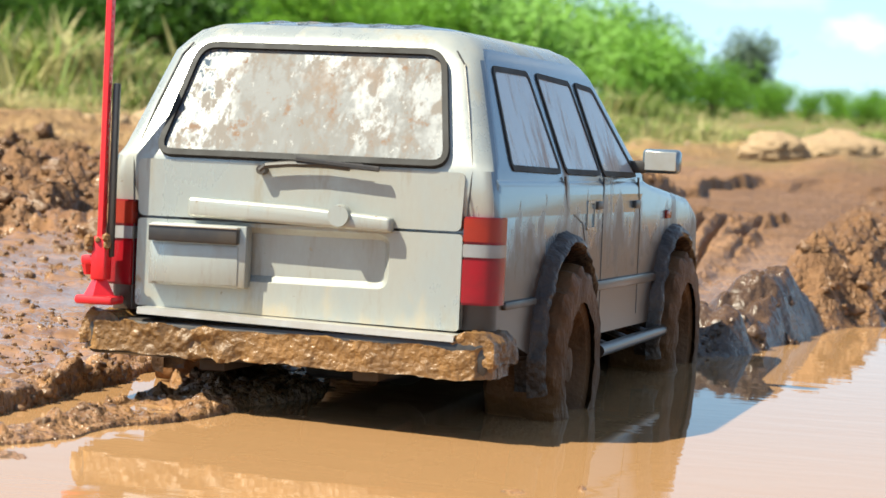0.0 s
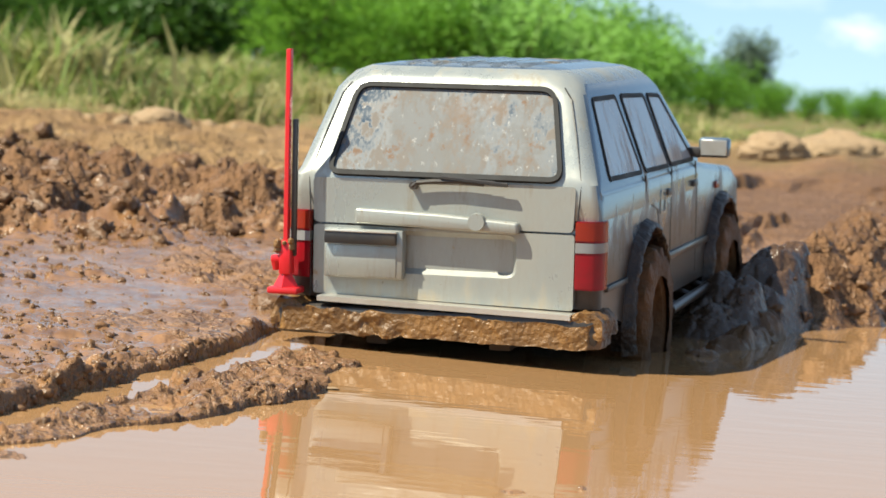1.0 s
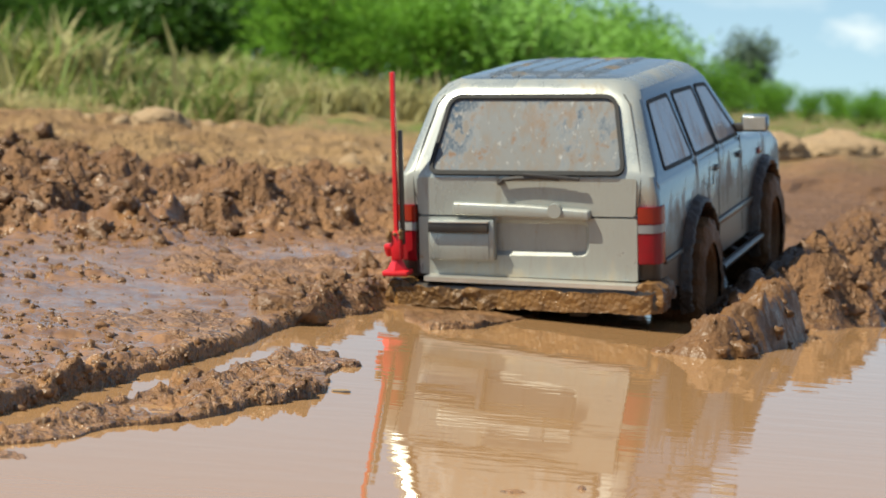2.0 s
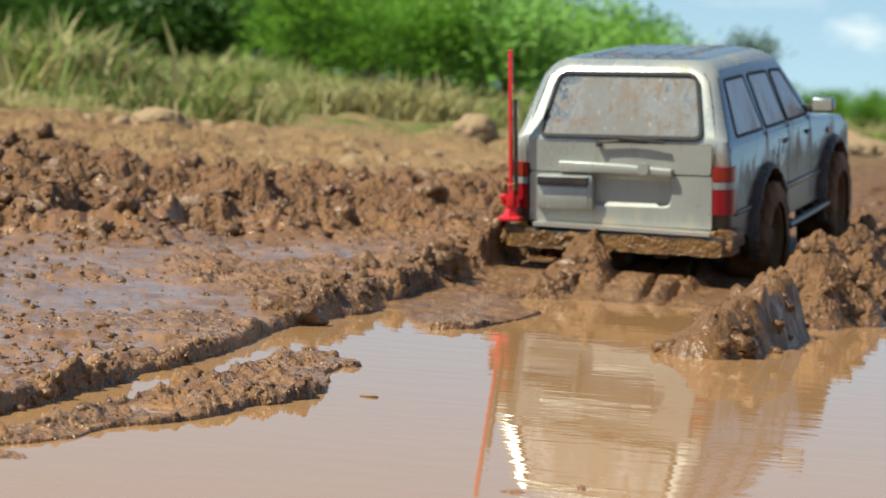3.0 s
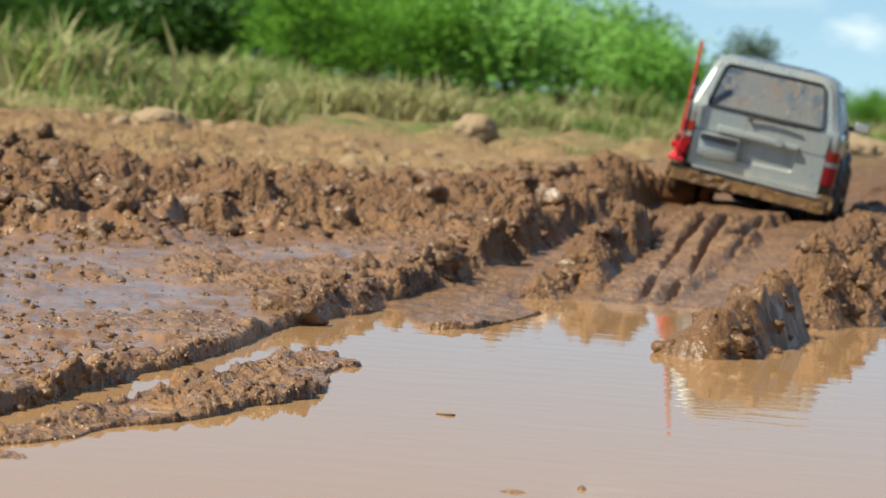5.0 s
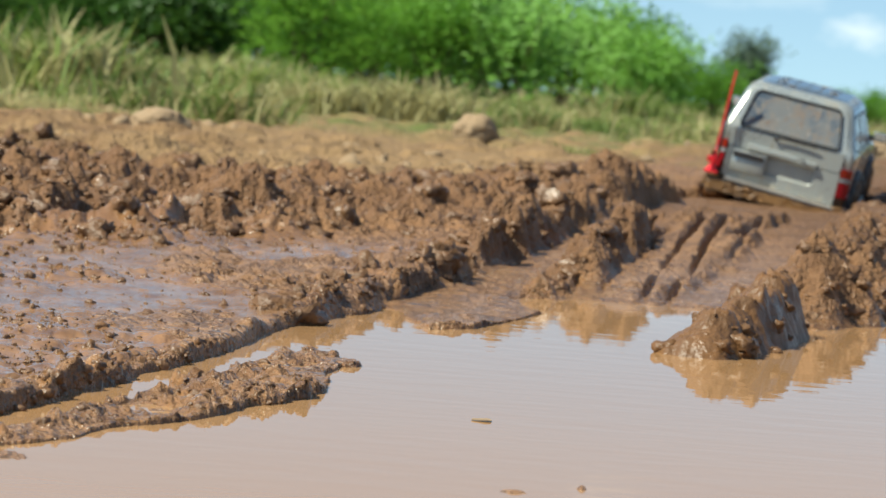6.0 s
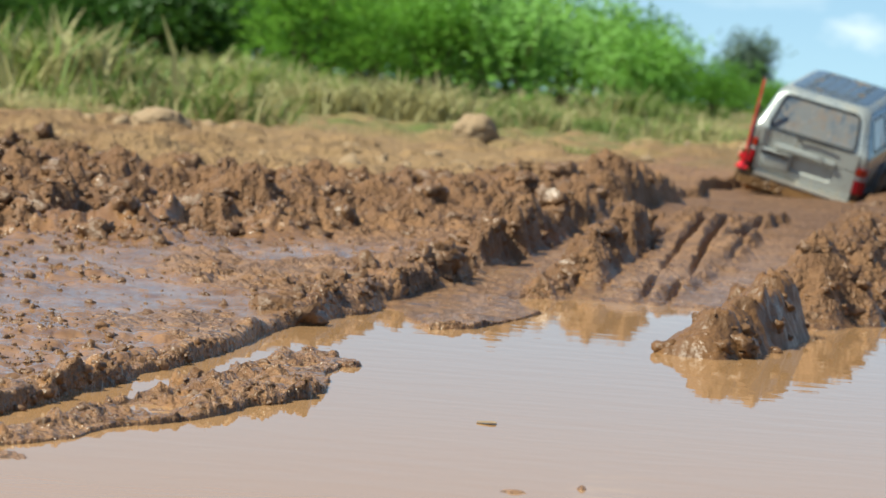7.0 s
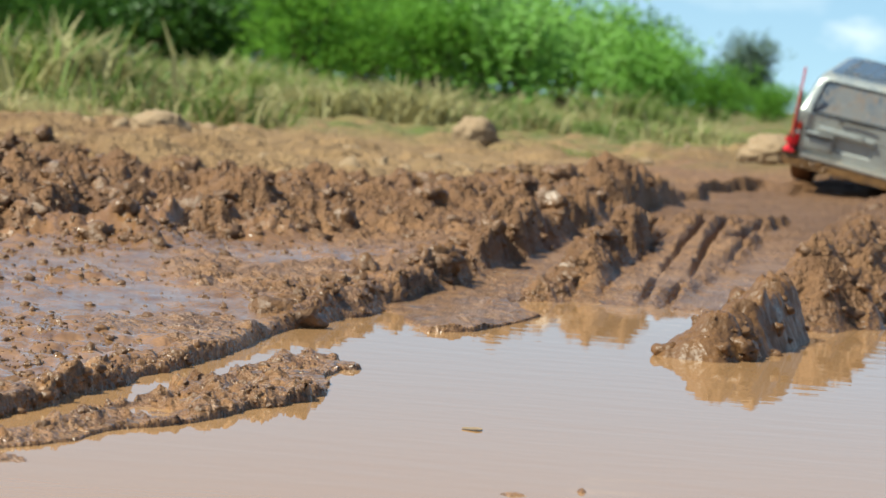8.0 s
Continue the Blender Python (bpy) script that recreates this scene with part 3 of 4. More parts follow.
    # the land closes round the puddle
    rim = np.hypot((x - 0.25) / 1.0, (y - 0.55) / 1.5) + 0.22 * fbm(x, y, 0.7, 4, 110)
    return np.maximum(z, -0.03 + step(1.02, 1.4, rim) * (0.055 + 0.012 * fbm(x, y, 0.12, 4, 111)))


def polar_sheet(name):
    fine = np.radians(np.linspace(-12.5, 12.5, 680))
    coarse = np.radians(np.linspace(12.5, 347.5, 90))[1:-1]
    ang = np.concatenate([fine, coarse])
    rad = np.concatenate([np.linspace(0.05, 0.8, 14)[:-1], 0.8 * 1.0026 ** np.arange(0, 800), np.geomspace(6.5, 4000, 60)])
    a, r = np.meshgrid(ang, rad)
    x, y = r * np.sin(a), r * np.cos(a)
    z = ground_height(x, y)
    nr, na = x.shape
    co = np.stack([x, y, z], -1).reshape(-1, 3)
    i, j = np.meshgrid(np.arange(nr - 1), np.arange(na), indexing="ij")
    k = (j + 1) % na
    quads = np.stack([i * na + j, i * na + k, (i + 1) * na + k, (i + 1) * na + j], -1).reshape(-1, 4)[:, ::-1]
    me = bpy.data.meshes.new(name)
    me.vertices.add(len(co))
    me.vertices.foreach_set("co", co.ravel())
    me.loops.add(quads.size)
    me.loops.foreach_set("vertex_index", quads.ravel().astype(np.int32))
    me.polygons.add(len(quads))
    me.polygons.foreach_set("loop_start", np.arange(0, quads.size, 4, dtype=np.int32))
    me.polygons.foreach_set("use_smooth", np.ones(len(quads), dtype=bool))
    me.update(calc_edges=True)
    me.validate()
    film = me.attributes.new("film", "FLOAT", "POINT")
    film.data.foreach_set("value", pools(x, y).ravel().astype(np.float32))
    dug_and_shade = me.attributes.new("churn_shade", "FLOAT", "POINT")
    dug_and_shade.data.foreach_set("value", churn_shade(x, y).ravel().astype(np.float32))
    sand = me.attributes.new("sand", "FLOAT", "POINT")
    sand.data.foreach_set("value", dryness(x, y).ravel().astype(np.float32))
    me.materials.append(M_GROUND)
    return new(name, me)


tagged(polar_sheet("ground"), "churned brown clay ground with ruts, clods and dry sand behind", "ground", kind="structure")


def water_sheet():
    bm = bmesh.new()
    bmesh.ops.create_grid(bm, x_segments=8, y_segments=8, size=1.0, matrix=Matrix.Translation((0.3, 0.4, 0)) @ Matrix.Diagonal((2.4, 2.0, 1, 1)))
    return part("water", bm, M_WATER)


tagged(water_sheet(), "still brown muddy puddle water reflecting the sky", "water", kind="structure")


def height_at(x, y):
    return float(ground_height(np.array([float(x)]), np.array([float(y)]))[0])


# ---------------------------------------------------------------- grass and shrubs


def blades(name, spots, seed, mat, label, category):
    """Bent grass blades at (x, y, length, lean)."""
    rng = np.random.default_rng(seed)
    n = len(spots)
    x, y, h, lean = spots.T
    z = ground_height(x, y) - 0.005
    turn, w = rng.uniform(0, 2 * np.pi, n), h * rng.uniform(0.018, 0.042, n) + 0.001
    bend = rng.uniform(0, 2 * np.pi, n)
    co, levels = [], ((0, 1.0, 0), (0.55, 0.8, 0.25), (1.0, 0.08, 1.0))
    for f, wid, out in levels:
        cx, cy, cz = x + np.cos(bend) * lean * h * out, y + np.sin(bend) * lean * h * out, z + h * f * (1 - 0.25 * lean * out)
        for sg in (-1, 1):
            co.append(np.stack([cx + sg * w * wid * np.cos(turn), cy + sg * w * wid * np.sin(turn), cz], -1))
    co = np.stack(co, 1).reshape(-1, 3)
    base = np.arange(n)[:, None] * 6
    faces = np.concatenate([base + [0, 1, 3, 2], base + [2, 3, 5, 4]], 1).reshape(-1, 4)
    me = bpy.data.meshes.new(name)
    me.from_pydata(co.tolist(), [], faces.tolist())
    me.materials.append(mat)
    return tagged(new(name, me), label, category, kind="stuff")


def grass_spots(n, seed, y0, y1, half, tall, lean):
    """Tufts: blades gathered round scattered roots, with bare soil between."""
    rng = np.random.default_rng(seed)
    roots = n // 105
    ry = y0 + (y1 - y0) * rng.random(roots) ** 1.25
    rx = ry * rng.uniform(-half, half, roots)
    size = (0.3 + 1.25 * rng.random(roots) ** 1.6) * np.where(ry < 5.6, 0.7, 1.0) * (0.42 + 1.15 * np.clip(fbm(rx, ry, 0.8, 2, 93) + 0.30, 0, 1))
    on = (fbm(rx, ry, 0.8, 3, 91) > -0.02) & (ry > 4.65 + 1.3 * fbm(rx, ry, 0.7, 3, 95) + 0.4 * step(0.1, 0.6, rx))
    rx, ry, size = rx[on], ry[on], size[on]
    k = rng.integers(0, len(rx), n)
    x, y = rx[k] + rng.normal(0, 0.030, n) * (1 + size[k]), ry[k] + rng.normal(0, 0.030, n) * (1 + size[k])
    h = tall * size[k] * rng.uniform(0.35, 1.25, n) * (1 - 0.45 * step(0.05, 0.11, x / y))
    return np.stack([x, y, h, lean * rng.uniform(0.2, 1.9, n)], -1)


SPOTS = grass_spots(90000, 5, 4.2, 12.0, 0.24, 0.100, 0.8)
SHARE = 0.35 + 0.4 * step(4.8, 7.5, SPOTS[:, 1]) + 1.1 * fbm(SPOTS[:, 0], SPOTS[:, 1], 1.2, 3, 97)
PICK = np.random.default_rng(3).random(len(SPOTS))
blades("grass", SPOTS[PICK < SHARE], 6, M_GRASS, "long green grass in tufts behind the mud", "grass")
blades("dry_grass", SPOTS[PICK >= SHARE], 7, M_STRAW, "straw-coloured dry grass among the green tufts", "grass")


def shrub(name, seed, tall, wide, mat, label, leaves=2600):
    """A shrub: a forked tapered stem and a crown of leaf clumps round its twigs."""
    rng = random.Random(seed)
    top = empty(name)
    bm = bmesh.new()
    tips = []
    for k in range(7):
        a, out = rng.uniform(0, 6.28), rng.uniform(0.2, 0.95) * wide
        p0, p1 = Vector((0, 0, -0.02)), Vector((math.cos(a) * out * 0.4, math.sin(a) * out * 0.4, tall * rng.uniform(0.3, 0.5)))
        p2 = Vector((math.cos(a) * out, math.sin(a) * out, tall * rng.uniform(0.55, 0.95)))
        rod(bm, p0, p1, tall * 0.02, tall * 0.012, 6)
        rod(bm, p1, p2, tall * 0.012, tall * 0.004, 6)
        tips += [p1, p2, (p1 + p2) / 2]
    part("trunk", bm, M_BARK, top)
    co, faces = [], []
    clumps = [t + Vector((rng.gauss(0, wide * 0.25), rng.gauss(0, wide * 0.25), rng.gauss(0, tall * 0.12))) for t in tips for _ in range(5)]
    for _ in range(leaves):
        c = rng.choice(clumps)
        s = tall * 0.11
        p = Vector((c.x + rng.gauss(0, s), c.y + rng.gauss(0, s), max(0.03, c.z + rng.gauss(0, s * 0.8))))
        u = Vector((rng.gauss(0, 1), rng.gauss(0, 1), rng.gauss(0, 0.6))).normalized()
        v = u.orthogonal().normalized()
        a, b = u * tall * 0.045, v * tall * 0.018
        k = len(co)
        co += [tuple(p - a), tuple(p + b), tuple(p + a), tuple(p - b)]
        faces.append((k, k + 1, k + 2, k + 3))
    me = bpy.data.meshes.new("crown")
    me.from_pydata(co, [], faces)
    me.materials.append(mat)
    new("crown", me).parent = top
    return tagged(top, label, "shrub", "shrubs behind the grass")


def plant_shrubs():
    rng = random.Random(12)
    kinds = [shrub("shrub", s, 1.0, 0.7, M_LEAF, "leafy deep green shrub in a thicket behind grass") for s in (1, 2)]
    kinds += [shrub("shrub", s, 1.0, 0.7, M_LEAF_LIGHT, "leafy bright yellow-green shrub in a thicket behind grass") for s in (3, 4)]
    used = set()
    spots = []
    for k in range(44):
        y = rng.uniform(17, 30)
        u = -0.20 + 0.40 * (k + rng.random()) / 44
        line = float(np.interp(u, (0.02, 0.046, 0.078, 0.097, 0.106, 0.2), (0.040, 0.033, 0.025, 0.016, 0.0105, 0.0095)))
        tall = (line * y + 0.08) * rng.uniform(0.88, 1.06)
        spots.append((u * y, y, tall))
    for i, (x, y, tall) in enumerate(spots):
        k = (2 if x / y > rng.uniform(-0.10, 0.03) else 0) + i % 2
        ob = copy_thing(kinds[k], Matrix()) if k in used else kinds[k]
        used.add(k)
        ob.matrix_basis = pose(x, y, height_at(x, y) - 0.02, 0, 0, rng.uniform(0, 360)) @ Matrix.Diagonal((tall, tall, tall, 1))


plant_shrubs()
far_tree = shrub("tree", 8, 1.0, 0.45, M_LEAF_FAR, "dark rounded tree far off against the sky", 4200)
far_tree["group"], far_tree["category"] = "", "tree"
far_tree.matrix_basis = pose(9.9, 92, 0.0) @ Matrix.Diagonal((2.25, 2.25, 2.25, 1))


# ---------------------------------------------------------------- loose clods


def clod_shape(seed, cuts=2):
    bm = bmesh.new()
    bmesh.ops.create_icosphere(bm, subdivisions=cuts, radius=1.0)
    rng = random.Random(seed)
    off = Vector((rng.uniform(0, 50), rng.uniform(0, 50), rng.uniform(0, 50)))
    for v in bm.verts:
        p = v.co.copy()
        k = 0.9 + 0.7 * noise.noise(p * 1.1 + off) + 0.6 * abs(noise.noise(p * 2.2 + off)) - 0.6 * abs(noise.noise(p * 3.9 + off)) + 0.45 * noise.noise(p * 8 + off)
        v.co = Vector((p.x, p.y * 0.95, p.z * 0.8)) * max(0.35, k)
    return bm


def clod_arrays(seed, cuts):
    bm = clod_shape(seed, cuts)
    co = np.array([v.co[:] for v in bm.verts])
    bm.verts.index_update()
    fc = np.array([[v.index for v in f.verts] for f in bm.faces])
    bm.free()
    return co, fc


def crumble(name, n, seed, weight, size, mat, label, y0, y1, cuts=1, power=2.2):
    """Many clods joined, thicker where weight(x, y) is high."""
    rng = np.random.default_rng(seed)
    kinds = [clod_arrays(seed * 10 + k, cuts) for k in range(6)]
    y = np.exp(rng.uniform(math.log(y0), math.log(y1), n * 6))
    x = y * rng.uniform(-0.2, 0.22, n * 6)
    keep = np.nonzero(rng.random(n * 6) < weight(x, y))[0][:n]
    x, y = x[keep], y[keep]
    r = size[0] + (size[1] - size[0]) * rng.random(len(x)) ** power
    z = ground_height(x, y) + r * rng.uniform(-0.95, -0.15, len(x))
    vs, fs, base = [], [], 0
    turn = rng.uniform(0, 2 * np.pi, len(x))
    stretch = rng.uniform(0.7, 1.3, (len(x), 3))
    for i in range(len(x)):
        co, fc = kinds[i % 6]
        c, s = math.cos(turn[i]), math.sin(turn[i])
        q = co * stretch[i] * r[i]
        vs.append(np.stack([q[:, 0] * c - q[:, 1] * s + x[i], q[:, 0] * s + q[:, 1] * c + y[i], q[:, 2] + z[i]], -1))
        fs.append(fc + base)
        base += len(co)
    vs, fs = np.concatenate(vs), np.concatenate(fs)
    me = bpy.data.meshes.new(name)
    me.from_pydata(vs.tolist(), [], fs.tolist())
    me.polygons.foreach_set("use_smooth", [True] * len(me.polygons))
    me.materials.append(mat)
    return tagged(new(name, me), label, "mud clods", kind="stuff")


def dug(x, y):
    """How thickly clods lie: on the bank, the heap and the rut walls, off the wheel tracks and the water."""
    dl, zl = along(RUT_L, x, y)
    dr, zr = along(RUT_R, x, y)
    bank = bank_at(x, y, dl)
    heap = hill(x, y, 0.165, 2.98, 0.09, 0.28, -8) + hill(x, y, 0.04, 2.75, 0.08, 0.18)
    wall = np.exp(-((dl + 0.048) / 0.026) ** 2) * (y > 1.55) * (y < 2.8)
    mid_ = np.exp(-((dl - 0.047) / 0.02) ** 2) * (y > 1.85) * (y < 2.45)
    right = np.exp(-((dr - 0.075) / 0.05) ** 2) * (y > 1.8)
    w = np.clip(0.8 * bank + 0.8 * heap + 0.8 * wall + 0.9 * mid_ + 0.45 * right, 0, 1)
    free = (np.abs(dl) > 0.028) & (np.abs(dr) > 0.028) & (ground_height(x, y) > 0.003)
    under = (dl > 0.0) & (dr < 0.0) & (mid_ < 0.4)
    return w * free * ~under


def strewn(x, y):
    """Small crumbs on the flat mud of the left shore and the spit."""
    dl, zl = along(RUT_L, x, y)
    near = (dl < -0.02) * (0.25 + 0.75 * step(-0.1, 0.3, fbm(x, y, 0.12, 2, 21))) + 0.45 * (dl > 0.0) * (dl < 0.06) * (y < 1.45)
    return near * (1 - 0.45 * pools(x, y)) * (ground_height(x, y) > 0.002) * step(3.2, 2.2, y)


crumble("mud_clods", 1500, 3, dug, (0.0025, 0.016), M_CLOD, "dug brown clods lying on the bank and rut walls", 1.5, 4.0, 3, 3.4)
crumble("mud_crumbs", 5200, 4, dug, (0.001, 0.0050), M_CLOD, "small wet crumbs of clay between the clods", 1.5, 4.0, 2)


def on_sand(x, y):
    return dryness(x, y) * (0.08 + 0.9 * step(0.05, 0.3, fbm(x, y, 0.4, 3, 112)))


crumble("sand_clods", 520, 6, on_sand, (0.003, 0.018), M_SANDLUMP, "dry lumps of earth strewn on the sand", 2.6, 5.2, 2, 3.0)
crumble("shore_crumbs", 7500, 5, strewn, (0.0006, 0.0043), M_CLOD, "wet crumbs of clay strewn over the shore", 0.95, 2.6, 2, 3.5)


def heap_piece(name, length, width, tall, seed, label, lumps_on, mat):
    """A lump of pushed-up mud: a rough crest over a closed base, lying along y."""
    nx, ny = 130, 150
    u, v = np.meshgrid(np.linspace(-1, 1, nx), np.linspace(-1, 1, ny))
    x, y = u * width * 1.3, v * length * 0.5
    bow = 0.25 * width * fbm(x, y, length * 0.6, 2, seed)
    crest = np.exp(-(np.abs(x - bow) / (width * np.where(x > bow, 0.50, 0.85))) ** 2.4)
    ends = step(1.0, 0.55, np.abs(v)) * (0.6 + 0.5 * vnoise(v * 3.1 + seed, u * 0 + seed, seed))
    z = tall * crest * ends + crest * ends * (crag(x, y, 0.050, seed) * 0.018 - 0.008 + lumps(x, y, 0.018, seed) * 0.012 + crag(x, y, 0.020, seed + 4) * 0.008 + fbm(x, y, 0.010, 3, seed + 2) * 0.005 - 0.004) - 0.012
    edge = (np.abs(u) > 0.999) | (np.abs(v) > 0.999)
    z = np.where(edge, -0.03, z)
    co = np.stack([x, y, z], -1).reshape(-1, 3)
    i, j = np.meshgrid(np.arange(ny - 1), np.arange(nx - 1), indexing="ij")
    quads = np.stack([i * nx + j, i * nx + j + 1, (i + 1) * nx + j + 1, (i + 1) * nx + j], -1).reshape(-1, 4)
    rim = [j for j in range(nx)] + [i * nx + nx - 1 for i in range(1, ny)] + [(ny - 1) * nx + j for j in range(nx - 2, -1, -1)] + [i * nx for i in range(ny - 2, 0, -1)]
    faces = quads.tolist() + [rim[::-1]]
    rng = np.random.default_rng(seed)
    pile, base, lump_faces = [], 0, []
    kinds = [clod_arrays(seed * 7 + k, 3) for k in range(5)]
    for k in range(lumps_on):
        i, j = rng.integers(int(ny * 0.12), int(ny * 0.86)), rng.integers(int(nx * 0.18), int(nx * 0.82))
        if z[i, j] < 0.002:
            continue
        r = 0.0020 + 0.0095 * rng.random() ** 2.6
        q, fc = kinds[k % 5]
        a = rng.uniform(0, 6.28)
        turned = np.stack([q[:, 0] * math.cos(a) - q[:, 1] * math.sin(a), q[:, 0] * math.sin(a) + q[:, 1] * math.cos(a), q[:, 2]], -1)
        pile.append(turned * r + [x[i, j], y[i, j], z[i, j] - 0.6 * r])
        lump_faces += (fc + base).tolist()
        base += len(q)
    made = []
    for kind_, pts, fcs in ((name, co, faces), ("mud_crust", np.concatenate(pile), lump_faces)):
        me = bpy.data.meshes.new(kind_)
        me.from_pydata(pts.tolist(), [], fcs)
        me.polygons.foreach_set("use_smooth", [True] * len(me.polygons))
        me.materials.append(mat)
        made.append(new(kind_, me))
    made[1].parent = made[0]
    return tagged(made[0], label, "mud heap")


M_WETHEAP = material("pushed_mud", (0.160, 0.078, 0.030), 0.24, spec=0.35, dark=(0.055, 0.027, 0.012), size=50, bump=1.0, bump_size=220, rough_to=0.65)
# wet mud, coloured darker than the heap's to stand for the truck's shadow
M_SHADED_WAVE = material("wet_shaded_mud", (0.085, 0.046, 0.024), 0.14, spec=0.5, dark=(0.035, 0.020, 0.012), size=50, bump=1.0, bump_size=220, rough_to=0.45)
mud_heap = heap_piece("pushed_mud", 0.29, 0.040, 0.046, 14, "glistening lump of wet mud pushed up beside the rut", 60, M_WETHEAP)
mud_wave = heap_piece("mud_wave", 0.44, 0.055, 0.058, 23, "wave of wet mud thrown up by the front wheel, darkened for shade", 60, M_SHADED_WAVE)


def boulder(name, x, y, r, flat, mat, label, category, seed):
    bm = bmesh.new()
    bmesh.ops.create_icosphere(bm, subdivisions=5, radius=1.0)
    off = Vector((seed * 3.1, seed * 1.7, seed * 2.3))
    for v in bm.verts:
        p = v.co.copy()
        k = 1 + 0.30 * noise.noise(p * 1.3 + off) + 0.14 * abs(noise.noise(p * 3.1 + off)) + 0.06 * noise.noise(p * 9 + off) + 0.03 * noise.noise(p * 22 + off)
        v.co = Vector((p.x * r, p.y * r, p.z * r * flat)) * k
    ob = part(name, bm, mat, None, "", 60)
    ob.location = (x, y, height_at(x, y) + r * flat * 0.45)
    return tagged(ob, label, category)


boulder("earth_lump", 0.040, 4.75, 0.038, 0.85, M_SANDLUMP, "dry sandy lump of earth at the edge of the grass", "earth lump", 5)
boulder("earth_lump", -0.40, 3.65, 0.040, 0.6, M_SANDLUMP, "small sandy lump of earth before the grass", "earth lump", 6)
boulder("sand_mound", 0.578, 4.74, 0.058, 0.60, M_SANDLUMP, "pale dry pile of sand beside the track", "sand pile", 9)
boulder("sand_mound", 0.735, 5.05, 0.100, 0.50, M_SANDLUMP, "broad pale pile of sand beside the track", "sand pile", 10)


def floating_leaf():
    """A curled dead leaf adrift on the puddle."""
    pts = [(0.0030 * math.cos(a) * (1 + 0.25 * math.sin(3 * a)), 0.0056 * math.sin(a) * (1 + 0.2 * math.cos(2 * a))) for a in (k * math.pi / 9 for k in range(18))]
    bm = slab(bmesh.new(), pts, lambda u, v, d: (v, u, 0.0006 - d + 30 * u * u), 0.0004)
    return tagged(part("dead_leaf", bm, M_SANDLUMP), "small curled brown leaf adrift on the puddle", "leaf")


leaf = floating_leaf()

# ---------------------------------------------------------------- the truck
truck = tagged(empty("model_truck"), "muddy silver scale model off-road wagon driving through a puddle", "model car")


def back_face(u, v, d):
    """On the upright tailgate: u to the right, v up, d inwards."""
    return (u, d, v)


def rear_slope(u, v, d):
    """On the leaning rear window."""
    return (u, 0.0015 + (v - 0.116) * 0.5 + d, v - d * 0.5)


def side_lean(z):
    return 0.0868 - max(0.0, z - 0.113) * 0.31


def side_face(sign):
    def place(u, v, d):
        return (sign * (side_lean(v) - d), u, v)
    return place


def lower_body():
    """Side outline with wheel arches, drawn across the truck and rounded."""
    bm = bmesh.new()
    line = [(0.005, 0.046), (0.0045, 0.060), (0.0045, 0.1125), (0.315, 0.1125), (0.335, 0.1095), (0.448, 0.1015), (0.472, 0.094), (0.478, 0.07), (0.474, 0.046)]
    for cy in (FRONT_Y, REAR_Y):
        for k in range(13):
            a = math.pi * k / 12
            line.append((cy + 0.054 * math.cos(a), 0.031 + 0.050 * math.sin(a)))
        if cy == FRONT_Y:
            line += [(FRONT_Y - 0.055, 0.034), (REAR_Y + 0.055, 0.034)]
    n = len(line)
    rows = []
    for x in (-0.0882, 0.0882):
        rows.append([bm.verts.new((x, p[0], p[1])) for p in line])
    for i in range(n):
        j = (i + 1) % n
        bm.faces.new((rows[0][i], rows[0][j], rows[1][j], rows[1][i]))
    caps = [bm.faces.new(rows[0][::-1]), bm.faces.new(rows[1])]
    bmesh.ops.recalc_face_normals(bm, faces=bm.faces)
    edges = [e for e in bm.edges if len(e.link_faces) == 2 and (e.link_faces[0] in caps) != (e.link_faces[1] in caps) and min(v.co.z for v in e.verts) > 0.09]
    bmesh.ops.bevel(bm, geom=edges, offset=0.005, segments=3, affect="EDGES", profile=0.5)
    edges = [e for e in bm.edges if len(e.link_faces) == 2 and all(abs(v.co.y) < 0.006 and v.co.z < 0.112 for v in e.verts) and abs(e.verts[0].co.x) > 0.087 and abs(e.verts[0].co.x - e.verts[1].co.x) < 1e-4]
    bmesh.ops.bevel(bm, geom=edges, offset=0.006, segments=4, affect="EDGES", profile=0.5)
    return bm


def greenhouse():
    """The cabin above the belt, drawn up in rounded plan outlines."""
    bm = bmesh.new()
    levels = ((0.0945, 0.0886, 0.0020, 0.300), (0.104, 0.0882, 0.0004, 0.318), (0.114, 0.0866, 0.0006, 0.320), (0.118, 0.0854, 0.0024, 0.315), (0.135, 0.0802, 0.011, 0.290), (0.152, 0.0750, 0.0195, 0.265),
              (0.162, 0.0718, 0.0245, 0.250), (0.1675, 0.0690, 0.0275, 0.243), (0.1715, 0.0650, 0.031, 0.236), (0.1748, 0.0580, 0.039, 0.224), (0.1768, 0.046, 0.052, 0.208), (0.1780, 0.025, 0.08, 0.18))
    last = None
    for z, w, y0, y1 in levels:
        r = 0.007 if z < 0.116 else 0.012 if z < 0.165 else 0.02
        outline = rounded([(-w, y0), (w, y0), (w, y1), (-w, y1)], r, 6)
        loop = [bm.verts.new((x, y, z)) for x, y in outline]
        if last:
            for i in range(len(loop)):
                j = (i + 1) % len(loop)
                bm.faces.new((last[i], last[j], loop[j], loop[i]))
        last = loop
    bm.faces.new(last)
    bmesh.ops.recalc_face_normals(bm, faces=bm.faces)
    return bm


body = part("body", lower_body(), M_SHADED_SIDE, truck, "silver lower body, its side darkened for shade and caked with mud", 35)
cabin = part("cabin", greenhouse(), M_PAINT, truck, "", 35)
# flanks and roof top: wet film of thrown mud over paint darkened for shade; the back is dusty
cabin.data.materials.append(M_SHADED_SIDE)
